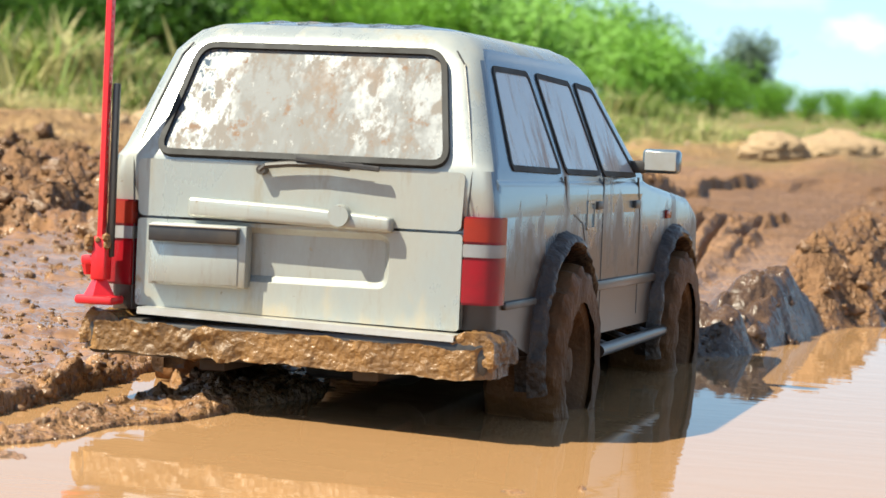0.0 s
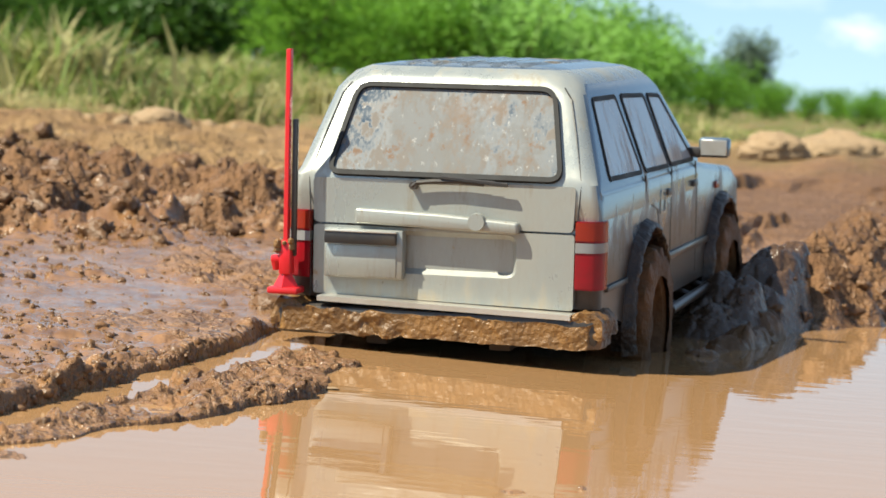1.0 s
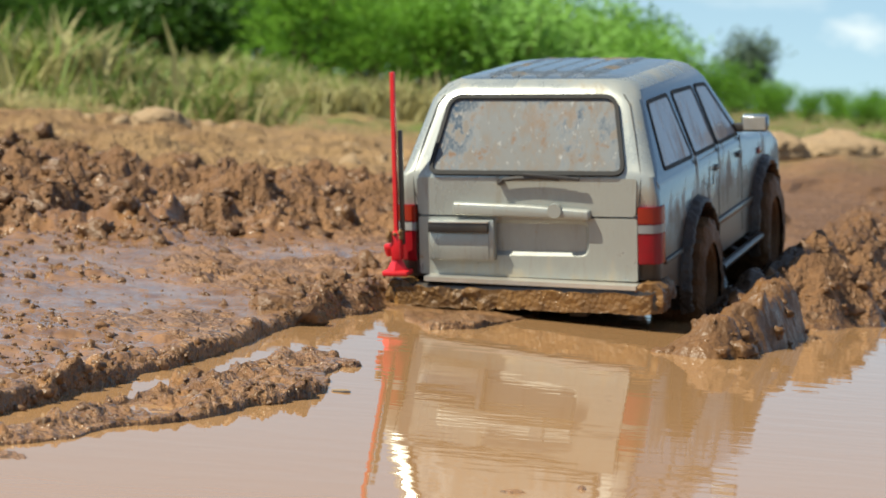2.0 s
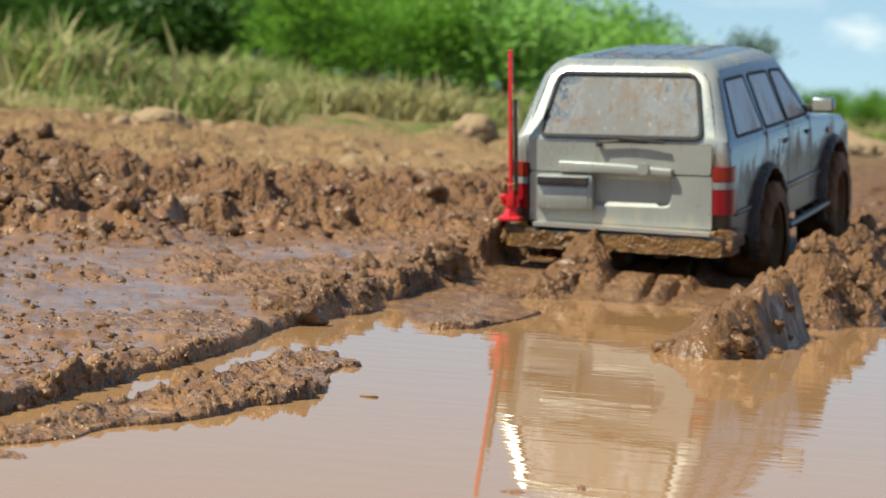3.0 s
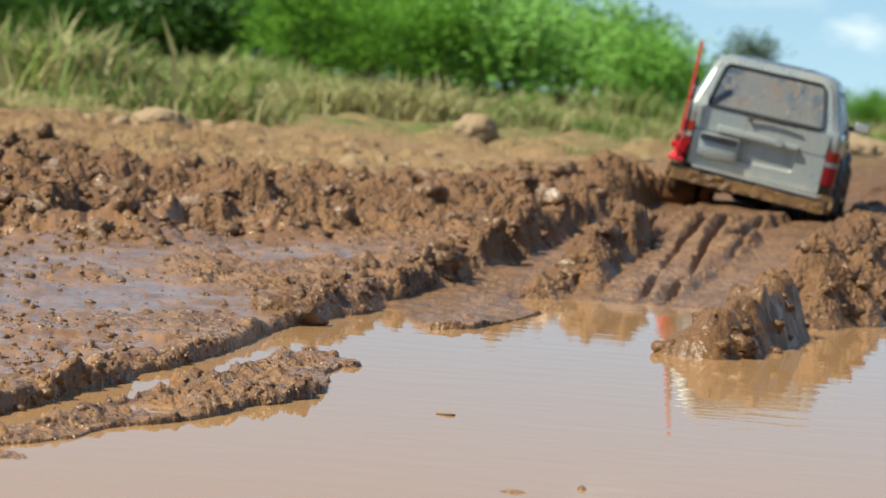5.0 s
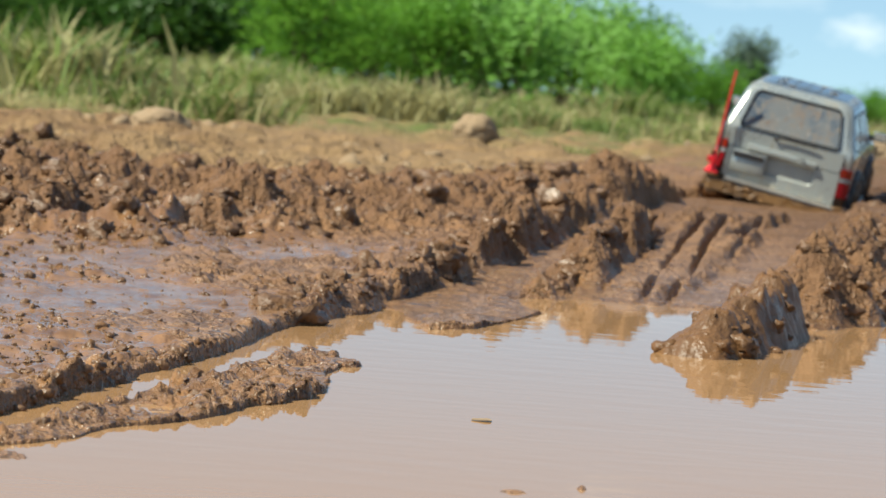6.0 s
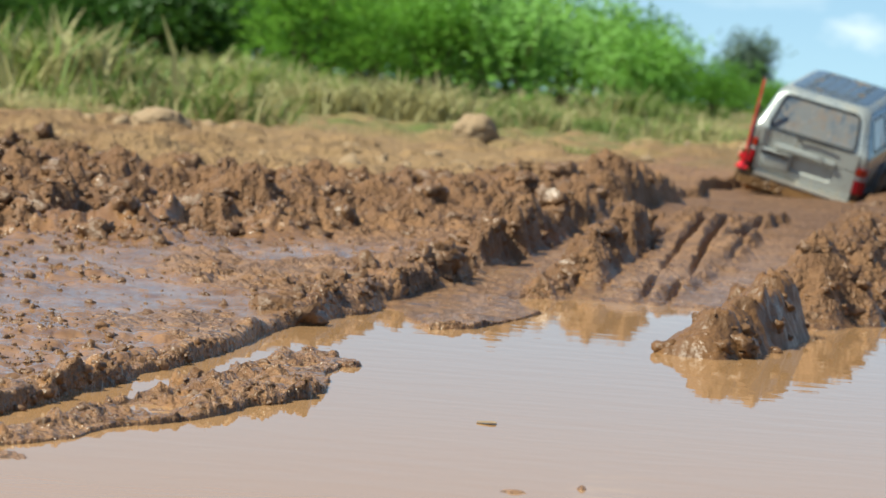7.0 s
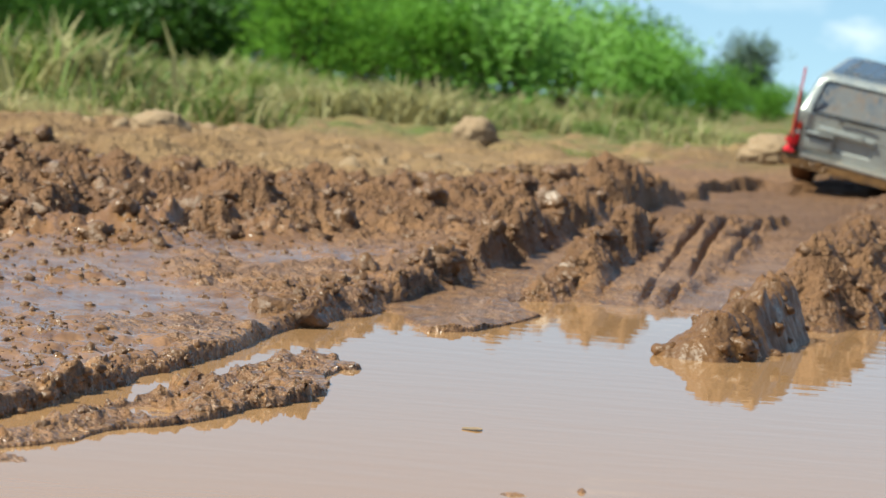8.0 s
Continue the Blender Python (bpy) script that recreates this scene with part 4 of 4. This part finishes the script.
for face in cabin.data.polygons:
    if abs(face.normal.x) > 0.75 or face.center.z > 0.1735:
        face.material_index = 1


def roof_skin():
    """Roof panel with low ribs, lying just over the cabin's top."""
    bm = bmesh.new()
    rows = []
    ys = [0.043 + 0.18 * k / 24 for k in range(25)]
    xs = [-0.05 + 0.1 * k / 40 for k in range(41)]
    for y in ys:
        row = []
        for x in xs:
            rib = 0.0006 * (0.5 + 0.5 * math.cos(x / 0.1 * 2 * math.pi * 6)) ** 4
            e = max(0, abs(x) - 0.03) / 0.02
            f = max(0, 0.065 - y) / 0.022
            g = max(0, y - 0.195) / 0.028
            row.append(bm.verts.new((x, y, 0.1777 - 0.0022 * e * e - 0.0026 * f * f - 0.003 * g * g + rib)))
        rows.append(row)
    for a, b in zip(rows, rows[1:]):
        for i in range(len(a) - 1):
            bm.faces.new((a[i], a[i + 1], b[i + 1], b[i]))
    bmesh.ops.solidify(bm, geom=bm.faces[:], thickness=0.003)
    bmesh.ops.recalc_face_normals(bm, faces=bm.faces)
    return bm


part("roof_panel", roof_skin(), M_ROOF, truck, "ribbed roof panel with dried mud patches")


def tailgate():
    upper = rounded([(-0.0735, 0.0880), (0.0735, 0.0880), (0.0745, 0.1130), (-0.0745, 0.1130)], 0.003)
    gate = part("upper_tailgate", slab(bmesh.new(), upper, lambda u, v, d: (u, d - 0.0005, v), 0.003), M_PAINT, truck)
    # lower leaf with a sunk field
    bm = bmesh.new()
    outer = rounded([(-0.0735, 0.0485), (0.0745, 0.0455), (0.0745, 0.0868), (-0.0735, 0.0868)], 0.002, 7)
    inner = rounded([(-0.062, 0.0615), (0.0425, 0.0615), (0.0425, 0.0852), (-0.062, 0.0852)], 0.006, 7)
    sunk = inset(inner, 0.0028)
    ring(bm, outer, inner, lambda u, v, d: (u, d - 0.0008, v), 0.004)
    ring(bm, inner, sunk, lambda u, v, d: (u, d - 0.0008, v), 0.001, 0.0032)
    slab(bm, sunk, lambda u, v, d: (u, d + 0.0024, v), 0.001)
    low = part("lower_tailgate", bm, M_PAINT, truck)
    # handle bar and its knob
    bm = bmesh.new()
    bar = rounded([(-0.0485, 0.0885), (0.0440, 0.0860), (0.0440, 0.0925), (0.0, 0.0955), (-0.0485, 0.0970)], 0.002)
    slab(bm, bar, lambda u, v, d: (u, d - 0.0068, v), 0.006)
    bmesh.ops.bevel(bm, geom=[e for e in bm.edges if all(v.co.y < -0.0067 for v in e.verts)], offset=0.0016, segments=3, affect="EDGES", profile=0.5)
    handle = part("handle_bar", bm, M_PAINT, truck)
    bm = rod(bmesh.new(), (0.0212, -0.0050, 0.0922), (0.0212, -0.0092, 0.0922), 0.0050, 0.0046, 28)
    part("lock_knob", bm, M_PAINT, handle)
    # plate holder, plate and lamp hood
    bm = box(bmesh.new(), (-0.0655, -0.0068, 0.0585), (-0.0205, 0.0012, 0.0855), 0.0008)
    holder = part("plate_holder", bm, M_PAINT, truck)
    bm = box(bmesh.new(), (-0.0645, -0.0108, 0.0775), (-0.0235, -0.0066, 0.0845), 0.0007)
    part("plate_lamp", bm, M_BLACK, holder, "black plate lamp with a pale edge")
    bm = box(bmesh.new(), (-0.0642, -0.0114, 0.0840), (-0.0232, -0.0066, 0.0849), 0.0003)
    part("lamp_hood", bm, M_CHROME, holder)
    bm = box(bmesh.new(), (-0.0640, -0.0074, 0.0595), (-0.0240, -0.0066, 0.0765), 0.0003)
    part("blank_plate", bm, M_PAINT, holder)
    # sill strip under the gate
    bm = bmesh.new()
    strip = [(-0.067, 0.0455), (0.0760, 0.0418), (0.0760, 0.0446), (-0.067, 0.0484)]
    slab(bm, strip, lambda u, v, d: (u, d - 0.0140, v), 0.018)
    part("sill_strip", bm, M_CHROME, truck, "scuffed pale strip along the top of the bumper")


tailgate()


def gate_seam(sign):
    bm = bmesh.new()
    pts = [(0.0752, 0.0002, 0.047), (0.0758, -0.0002, 0.0945), (0.0772, 0.0010, 0.114), (0.0712, 0.0128, 0.139), (0.0655, 0.0232, 0.1595), (0.0610, 0.0262, 0.1655)]
    for a, b in zip(pts, pts[1:]):
        rod(bm, (sign * a[0], a[1], a[2]), (sign * b[0], b[1], b[2]), 0.0004, None, 6)
    part("gate_seam", bm, M_BLACK, truck)


gate_seam(1)
gate_seam(-1)


def rear_window():
    out = rounded([(-0.0675, 0.1140), (0.0675, 0.1140), (0.0570, 0.1648), (-0.0570, 0.1648)], 0.009, 7)
    frame_ = part("window_seal", ring(bmesh.new(), out, inset(out, 0.0026), lambda u, v, d: rear_slope(u, v, d - 0.0026), 0.004), M_RUBBER, truck)
    part("rear_glass", slab(bmesh.new(), inset(out, 0.0022), lambda u, v, d: rear_slope(u, v, d - 0.0010), 0.002), M_GLASS, truck, "rear window glass spattered with dried mud")
    # wiper
    bm = bmesh.new()
    arm = [(-0.0165, 0.1100), (-0.0140, 0.1122), (-0.004, 0.1133), (0.010, 0.1138), (0.024, 0.1128)]
    for a, b in zip(arm, arm[1:]):
        rod(bm, (a[0], -0.0042, a[1]), (b[0], -0.0042, b[1]), 0.0014, None, 8)
    rod(bm, (-0.0160, 0.0, 0.1103), (-0.0160, -0.0052, 0.1103), 0.0021, None, 12)
    wiper = part("wiper", bm, M_BLACK, truck)
    bm = bmesh.new()
    rod(bm, (0.000, -0.0050, 0.1156), (0.0375, -0.0050, 0.1128), 0.0012, None, 6)
    rod(bm, (0.004, -0.0046, 0.1148), (0.030, -0.0046, 0.1138), 0.0010, None, 6)
    part("wiper_blade", bm, M_BLACK, wiper)


rear_window()


def tail_light(sign):
    """Three lenses in a housing that wraps round the corner."""
    def plan(z0, z1, w):
        pts = [(0.0755, -0.0020), (0.0845, -0.0012), (0.0885, 0.0025), (0.0898, 0.0070), (0.0898, 0.0150), (0.0870, 0.0150), (0.0755, 0.0040)]
        bm = bmesh.new()
        pts = [(sign * (x + w * (0.3 if x > 0.08 else -0.3)), y - w) for x, y in pts]
        return slab(bm, pts, lambda u, v, d: (u, v, z0 + d), z1 - z0)
    lamp = part("tail_light", plan(0.0570, 0.0945, -0.0004), M_RED, truck, "red, white and orange tail light")
    for name, z0, z1, m in (("red_lens", 0.0580, 0.0762, M_RED), ("white_lens", 0.0774, 0.0828, M_CLEAR), ("orange_lens", 0.0840, 0.0938, M_AMBER)):
        part(name, plan(z0, z1, 0.0006), m, lamp)


tail_light(1)
tail_light(-1)


def crust(bm, amount, size, seed, keep=None):
    """Knead a mesh with noise along its normals, as caked mud."""
    bm.normal_update()
    for v in bm.verts:
        p = v.co / size
        a = noise.noise(p + Vector((seed, 0, 0))) + 0.6 * abs(noise.noise(p * 2.3 + Vector((0, seed, 0)))) + 0.5 * noise.noise(p * 5.1)
        v.co += v.normal * amount * a
    return bm


def fine_box(lo, hi, step_):
    bm = bmesh.new()
    n = [max(1, int((b - a) / step_)) for a, b in zip(lo, hi)]

    def sheet(o, du, dv, nu, nv):
        g = [[bm.verts.new(Vector(o) + Vector(du) * i / nu + Vector(dv) * j / nv) for j in range(nv + 1)] for i in range(nu + 1)]
        for i in range(nu):
            for j in range(nv):
                bm.faces.new((g[i][j], g[i + 1][j], g[i + 1][j + 1], g[i][j + 1]))
    d = [b - a for a, b in zip(lo, hi)]
    X, Y, Z = (d[0], 0, 0), (0, d[1], 0), (0, 0, d[2])
    sheet(lo, X, Y, n[0], n[1]), sheet((lo[0], lo[1], hi[2]), X, Y, n[0], n[1])
    sheet(lo, X, Z, n[0], n[2]), sheet((lo[0], hi[1], lo[2]), X, Z, n[0], n[2])
    sheet(lo, Y, Z, n[1], n[2]), sheet((hi[0], lo[1], lo[2]), Y, Z, n[1], n[2])
    bmesh.ops.remove_doubles(bm, verts=bm.verts, dist=1e-6)
    bmesh.ops.recalc_face_normals(bm, faces=bm.faces)
    return bm


def rear_bumper():
    bm = box(bmesh.new(), (-0.0905, -0.0130, 0.0270), (0.0905, 0.0300, 0.0430), 0.003)
    bumper = part("rear_bumper", bm, M_BLACK, truck, "rear bumper caked with wet mud")
    bm = fine_box((-0.0925, -0.0150, 0.0272), (0.0925, 0.020, 0.0408), 0.0010)
    for v in bm.verts:
        if v.co.y < 0 and abs(v.co.x) > 0.086:
            v.co.y += 0.006 * (abs(v.co.x) - 0.086) / 0.0065
        v.co.z += 0.0022 * noise.noise(Vector((v.co.x * 60, 0, 3))) * (1 if v.co.z > 0.035 else 0.6) - v.co.x * 0.016
    crust(bm, 0.0004, 0.0022, 4)
    bm.normal_update()
    for v in bm.verts:
        thick = max(0.0, 0.35 + 1.3 * noise.noise(Vector((v.co.x * 42, v.co.z * 60, 1.7))))
        lump = noise.noise(v.co / 0.0075) + 0.7 * abs(noise.noise(v.co / 0.0035 + Vector((4, 0, 0))))
        v.co += v.normal * (0.0026 * thick * lump - 0.0006)
    part("mud_crust", bm, M_MUD, bumper, "thick glistening crust of brown mud", 60)
    for s in (-1, 1):
        bm = fine_box((s * 0.084 - 0.009, -0.0125, 0.032), (s * 0.084 + 0.009, 0.028, 0.0455), 0.0014)
        for v in bm.verts:
            k = max(0.0, abs(v.co.x - s * 0.084) - 0.005) / 0.004
            v.co.z -= 0.004 * k * (v.co.z - 0.032) / 0.0135
        part("corner_mud", crust(bm, 0.0018, 0.006, 9 + s), M_MUD, bumper, "", 60)


rear_bumper()


def side_panels(sign):
    put = side_face(sign)
    sets = (("quarter_glass", [(0.032, 0.1160), (0.122, 0.1150), (0.104, 0.1590), (0.042, 0.1590)]),
            ("rear_door_glass", [(0.134, 0.1150), (0.207, 0.1145), (0.187, 0.1575), (0.121, 0.1590)]),
            ("front_door_glass", [(0.216, 0.1145), (0.294, 0.1140), (0.236, 0.1560), (0.200, 0.1575)]))
    for name, pts in sets:
        o = rounded(pts, 0.004, 5)
        glass = part(name, slab(bmesh.new(), o, lambda u, v, d: put(u, v, d - 0.0006), 0.002), M_SGLASS, truck, "side window glass streaked with dried mud")
        part("window_seal", ring(bmesh.new(), inset(o, -0.0014), inset(o, 0.0012), lambda u, v, d: put(u, v, d - 0.0010), 0.003), M_RUBBER, glass)
    flat = lambda u, v, d: (sign * (0.0882 - d), u, v)
    # shut lines of the doors
    for k, line in enumerate(([(0.128, 0.1125), (0.133, 0.098), (0.168, 0.090), (0.186, 0.066), (0.190, 0.040)], [(0.213, 0.1125), (0.214, 0.040)], [(0.298, 0.1125), (0.306, 0.090), (0.306, 0.040)])):
        bm = bmesh.new()
        for a, b in zip(line, line[1:]):
            rod(bm, (sign * 0.0880, *a), (sign * 0.0880, *b), 0.0006, None, 6)
        part("door_gap", bm, M_BLACK, truck)
    # moulding, sill step, flap, marker and handles
    bm = bmesh.new()
    box(bm, (sign * 0.0890 - 0.0012, 0.186, 0.056), (sign * 0.0890 + 0.0012, 0.358, 0.061), 0.0008)
    part("side_moulding", bm, M_SHADED_SIDE, truck)
    bm = bmesh.new()
    box(bm, (sign * 0.0885 - 0.0010, 0.018, 0.0545), (sign * 0.0885 + 0.0016, 0.074, 0.0580), 0.0008)
    part("side_moulding", bm, M_BLACK, truck)
    bm = bmesh.new()
    rod(bm, (sign * 0.094, 0.190, 0.027), (sign * 0.094, 0.352, 0.029), 0.0032, None, 12)
    for y in (0.215, 0.27, 0.325):
        rod(bm, (sign * 0.094, y, 0.028), (sign * 0.070, y, 0.036), 0.0018, None, 8)
    part("side_step", bm, M_SHADED_SIDE, truck)
    flap = rounded([(0.176, 0.0865), (0.193, 0.0865), (0.193, 0.101), (0.176, 0.101)], 0.002)
    part("fuel_flap", ring(bmesh.new(), flap, inset(flap, 0.0014), lambda u, v, d: flat(u, v, d - 0.0007), 0.002), M_PAINT, truck) if sign > 0 else None
    for y in (0.206, 0.298):
        bm = box(bmesh.new(), (sign * 0.0890 - 0.0012, y - 0.012, 0.0965), (sign * 0.0890 + 0.0012, y, 0.1005), 0.0008)
        part("door_handle", bm, M_BLACK, truck)
    bm = box(bmesh.new(), (sign * 0.0886 - 0.0008, 0.376, 0.0900), (sign * 0.0886 + 0.0010, 0.388, 0.0948), 0.0006)
    part("side_marker", bm, M_AMBER, truck)
    # mirror
    bm = box(bmesh.new(), (-0.0100, -0.005, -0.0062), (0.0100, 0.005, 0.0066), 0.0026, 3, Matrix.Translation((sign * 0.1008, 0.296, 0.1215)))
    mirror = part("mirror", bm, M_SHADED_SIDE, truck)
    bm = box(bmesh.new(), (-0.0084, -0.0056, -0.0048), (0.0084, -0.0048, 0.0052), 0.0003, 1, Matrix.Translation((sign * 0.1008, 0.296, 0.1215)))
    part("mirror_glass", bm, M_CHROME, mirror)
    bm = box(bmesh.new(), (sign * 0.088 - 0.005, 0.290, 0.1150), (sign * 0.088 + 0.005, 0.300, 0.1215), 0.0015)
    part("mirror_arm", bm, M_BLACK, mirror)
    # flares over the wheels, caked with mud
    for cy in (REAR_Y, FRONT_Y):
        bm = bmesh.new()
        rows = []
        for k in range(29):
            a = math.pi * (-0.10 + 1.20 * k / 28)
            row = []
            for r, x in ((0.0500, 0.080), (0.0506, 0.0935), (0.0520, 0.0950), (0.0545, 0.0935), (0.0566, 0.0875)):
                row.append(bm.verts.new((sign * x, cy + r * 1.06 * math.cos(a), 0.030 + r * math.sin(a))))
            rows.append(row)
        for a, b in zip(rows, rows[1:]):
            for i in range(4):
                bm.faces.new((a[i], a[i + 1], b[i + 1], b[i]))
        bmesh.ops.subdivide_edges(bm, edges=bm.edges[:], cuts=1, use_grid_fill=True)
        bmesh.ops.recalc_face_normals(bm, faces=bm.faces)
        part("wheel_flare", crust(bm, 0.0016, 0.006, cy * 30), M_FLARE, truck, "wheel-arch flare smeared with wet mud", 60)


side_panels(1)
side_panels(-1)


def underside():
    bm = bmesh.new()
    box(bm, (-0.060, 0.0, 0.030), (0.060, 0.46, 0.046), 0.002)
    for x in (-0.035, 0.035):
        box(bm, (x - 0.006, -0.004, 0.022), (x + 0.006, 0.46, 0.034), 0.001)
    part("chassis", bm, M_UNDER, truck)
    bm = box(bmesh.new(), (-0.022, 0.08, 0.014), (0.022, 0.40, 0.031), 0.005)
    part("gearbox", bm, M_UNDER, truck)
    bm = box(bmesh.new(), (-0.086, 0.466, 0.008), (0.086, 0.490, 0.050), 0.005)
    part("front_bumper", bm, M_UNDER, truck)
    for cy in (REAR_Y, FRONT_Y):
        bm = rod(bmesh.new(), (-0.07, cy, AXLE_Z), (0.07, cy, AXLE_Z), 0.007, None, 12)
        bmesh.ops.create_uvsphere(bm, u_segments=16, v_segments=10, radius=0.015, matrix=Matrix.Translation((0.012, cy, AXLE_Z)))
        part("axle", bm, M_UNDER, truck)
    for s in (-1, 1):
        bm = rod(bmesh.new(), (s * 0.045, REAR_Y - 0.03, 0.035), (s * 0.050, REAR_Y - 0.02, 0.085), 0.005, None, 10)
        part("shock_absorber", bm, M_UNDER, truck)
    # windscreen and bonnet vent line close the front
    pts = rounded([(-0.068, 0.0), (0.068, 0.0), (0.058, 0.068), (-0.058, 0.068)], 0.006)
    part("windscreen", slab(bmesh.new(), pts, lambda u, v, d: (u, 0.3185 - v * 1.02 * 0.83 - 0 + 0.001 - d * 0.5, 0.1175 + v * 0.66 + 0.0012 - d), 0.002), M_SGLASS, truck)


underside()


def wheel(sign, cy):
    """Lugged tyre and dished rim about its own axle."""
    hub = empty("wheel")
    hub.parent = truck
    bm = bmesh.new()
    n, prof = 60, ((-0.50, 0.62), (-0.5, 0.86), (-0.44, 0.955), (-0.3, 0.975), (0, 0.98), (0.3, 0.975), (0.44, 0.955), (0.5, 0.86), (0.50, 0.62))
    rows = []
    for k in range(n):
        a = 2 * math.pi * k / n
        row = []
        for i, (w, r) in enumerate(prof):
            lug = 1.0
            if i in (2, 3, 4):
                lug = 1.022 if k % 4 < 2 else 0.955
            if i in (5, 6):
                lug = 1.022 if (k + 2) % 4 < 2 else 0.955
            row.append(bm.verts.new((w * TYRE_W, r * lug * TYRE_R * math.cos(a), r * lug * TYRE_R * math.sin(a))))
        rows.append(row)
    for k in range(n):
        a, b = rows[k], rows[(k + 1) % n]
        for i in range(len(prof) - 1):
            bm.faces.new((a[i], a[i + 1], b[i + 1], b[i]))
    bmesh.ops.recalc_face_normals(bm, faces=bm.faces)
    part("tyre", crust(bm, 0.0009, 0.012, cy * 9 + sign), M_TYRE, hub, "lugged tyre coated in brown mud", 45)
    bm = bmesh.new()
    rows = []
    for w, r in ((-0.46, 0.64), (-0.3, 0.56), (0.28, 0.56), (0.44, 0.64), (0.40, 0.55), (0.18, 0.46), (0.2, 0.2), (0.34, 0.17), (0.36, 0.0)):
        rows.append([bm.verts.new((sign * w * TYRE_W, max(r, 0.001) * TYRE_R * math.cos(2 * math.pi * k / 32), max(r, 0.001) * TYRE_R * math.sin(2 * math.pi * k / 32))) for k in range(32)])
    for a, b in zip(rows, rows[1:]):
        for k in range(32):
            bm.faces.new((a[k], a[(k + 1) % 32], b[(k + 1) % 32], b[k]))
    bmesh.ops.recalc_face_normals(bm, faces=bm.faces)
    part("rim", bm, M_TYRE, hub)
    return hub


WHEELS = [(wheel(s, cy), s, cy) for cy in (REAR_Y, FRONT_Y) for s in (-1, 1)]


def jack():
    """Tall red farm jack on the bumper's corner."""
    x, y = -0.0860, -0.0110
    pole = empty("farm_jack")
    pole.parent = truck
    pole.location = (x, y, 0.047)
    tagged(pole, "tall red lifting jack standing on the bumper")
    bm = bmesh.new()
    box(bm, (-0.0013, -0.0023, 0.004), (0.0013, 0.0023, 0.1365), 0.0003, 1)
    for k in range(30):
        rod(bm, (-0.0015, 0, 0.032 + k * 0.0034), (0.0015, 0, 0.032 + k * 0.0034), 0.0009, None, 8)
    part("bar", bm, M_JACK, pole)
    bm = bmesh.new()
    rod(bm, (0, 0, 0.0052), (0, 0, 0.013), 0.0072, 0.0030, 4)
    box(bm, (-0.0088, -0.0075, 0.0015), (0.0088, 0.0075, 0.0052), 0.0012)
    part("foot", bm, M_JACK, pole)
    bm = bmesh.new()
    box(bm, (-0.0032, -0.0042, 0.012), (0.0036, 0.0042, 0.031), 0.001)
    box(bm, (-0.0085, -0.003, 0.0185), (-0.001, 0.003, 0.0225), 0.0012)
    rod(bm, (-0.006, 0, 0.014), (-0.006, 0, 0.019), 0.0016, 0.003, 8)
    part("runner", bm, M_JACK, pole)
    bm = box(bmesh.new(), (0.0022, 0.000, 0.022), (0.0052, 0.0032, 0.098), 0.0007)
    part("lever", bm, M_BLACK, pole, "black lever")
    bm = bmesh.new()
    for k in range(9):
        bmesh.ops.create_icosphere(bm, subdivisions=1, radius=0.0015 + 0.0006 * (k % 3), matrix=Matrix.Translation((0.0045 * math.sin(k * 2.1), -0.0035 + 0.001 * math.cos(k), 0.026 + 0.0012 * (k % 5))))
    part("mud_blob", bm, M_MUD, pole)


jack()


# ---------------------------------------------------------------- what moves
def motions():
    walk(truck, [(r[0], way_pose(r)) for r in WAY])
    # mud heaped up by the passing wheel, which slumps again behind it
    walk(mud_heap, [(0.0, pose(0.184, 1.66, -0.05, 0, 0, -19)), (0.4, pose(0.184, 1.66, -0.042, 0, 0, -19)), (1.0, pose(0.187, 1.66, -0.024, 0, 0, -19)),
                    (1.5, pose(0.196, 1.675, -0.014, 0, 0, -19)), (2.4, pose(0.196, 1.675, 0.0, 0, 0, -19)), (8.0, pose(0.196, 1.675, 0.0, 0, 0, -19))])
    walk(mud_wave, [(0.0, pose(0.205, 1.74, -0.012, 0, 0, -20)), (0.5, pose(0.212, 1.78, -0.010, 0, 0, -20)), (1.0, pose(0.228, 1.86, 0.0, 0, 4, -20)),
                    (1.5, pose(0.248, 1.95, 0.004, 0, 6, -20)), (2.2, pose(0.27, 2.02, -0.012, 0, 4, -20)), (2.9, pose(0.275, 2.03, -0.030, 0, 0, -20)), (8.0, pose(0.275, 2.03, -0.034, 0, 0, -20))])
    walk(leaf, [(0.0, pose(-0.050, 1.262, 0.0, 0, 0, 20)), (2.0, pose(-0.043, 1.255, 0.0, 0, 0, 15)), (3.5, pose(-0.021, 1.234, 0.0, 0, 0, 5)),
                (4.5, pose(-0.003, 1.209, 0.0)), (6.5, pose(0.026, 1.182, 0.0, 0, 0, -5)), (7.0, pose(0.0255, 1.178, 0.0, 0, 0, -6)), (8.0, pose(0.019, 1.162, 0.0, 0, 0, -10))])
    # rolling: distance gone along the way, a row every tenth of a second
    ts = np.array([r[0] for r in WAY])
    gone = np.concatenate([[0], np.cumsum([(Vector(b[1:4]) - Vector(a[1:4])).length for a, b in zip(WAY, WAY[1:])])])
    for hub, s, cy in WHEELS:
        rows = []
        for k in range(81):
            t = k / 10
            a = -math.degrees(np.interp(t, ts, gone) / TYRE_R) * 1.15
            rows.append((t, pose(s * TRACK, cy, AXLE_Z, a)))
        walk(hub, rows)


motions()
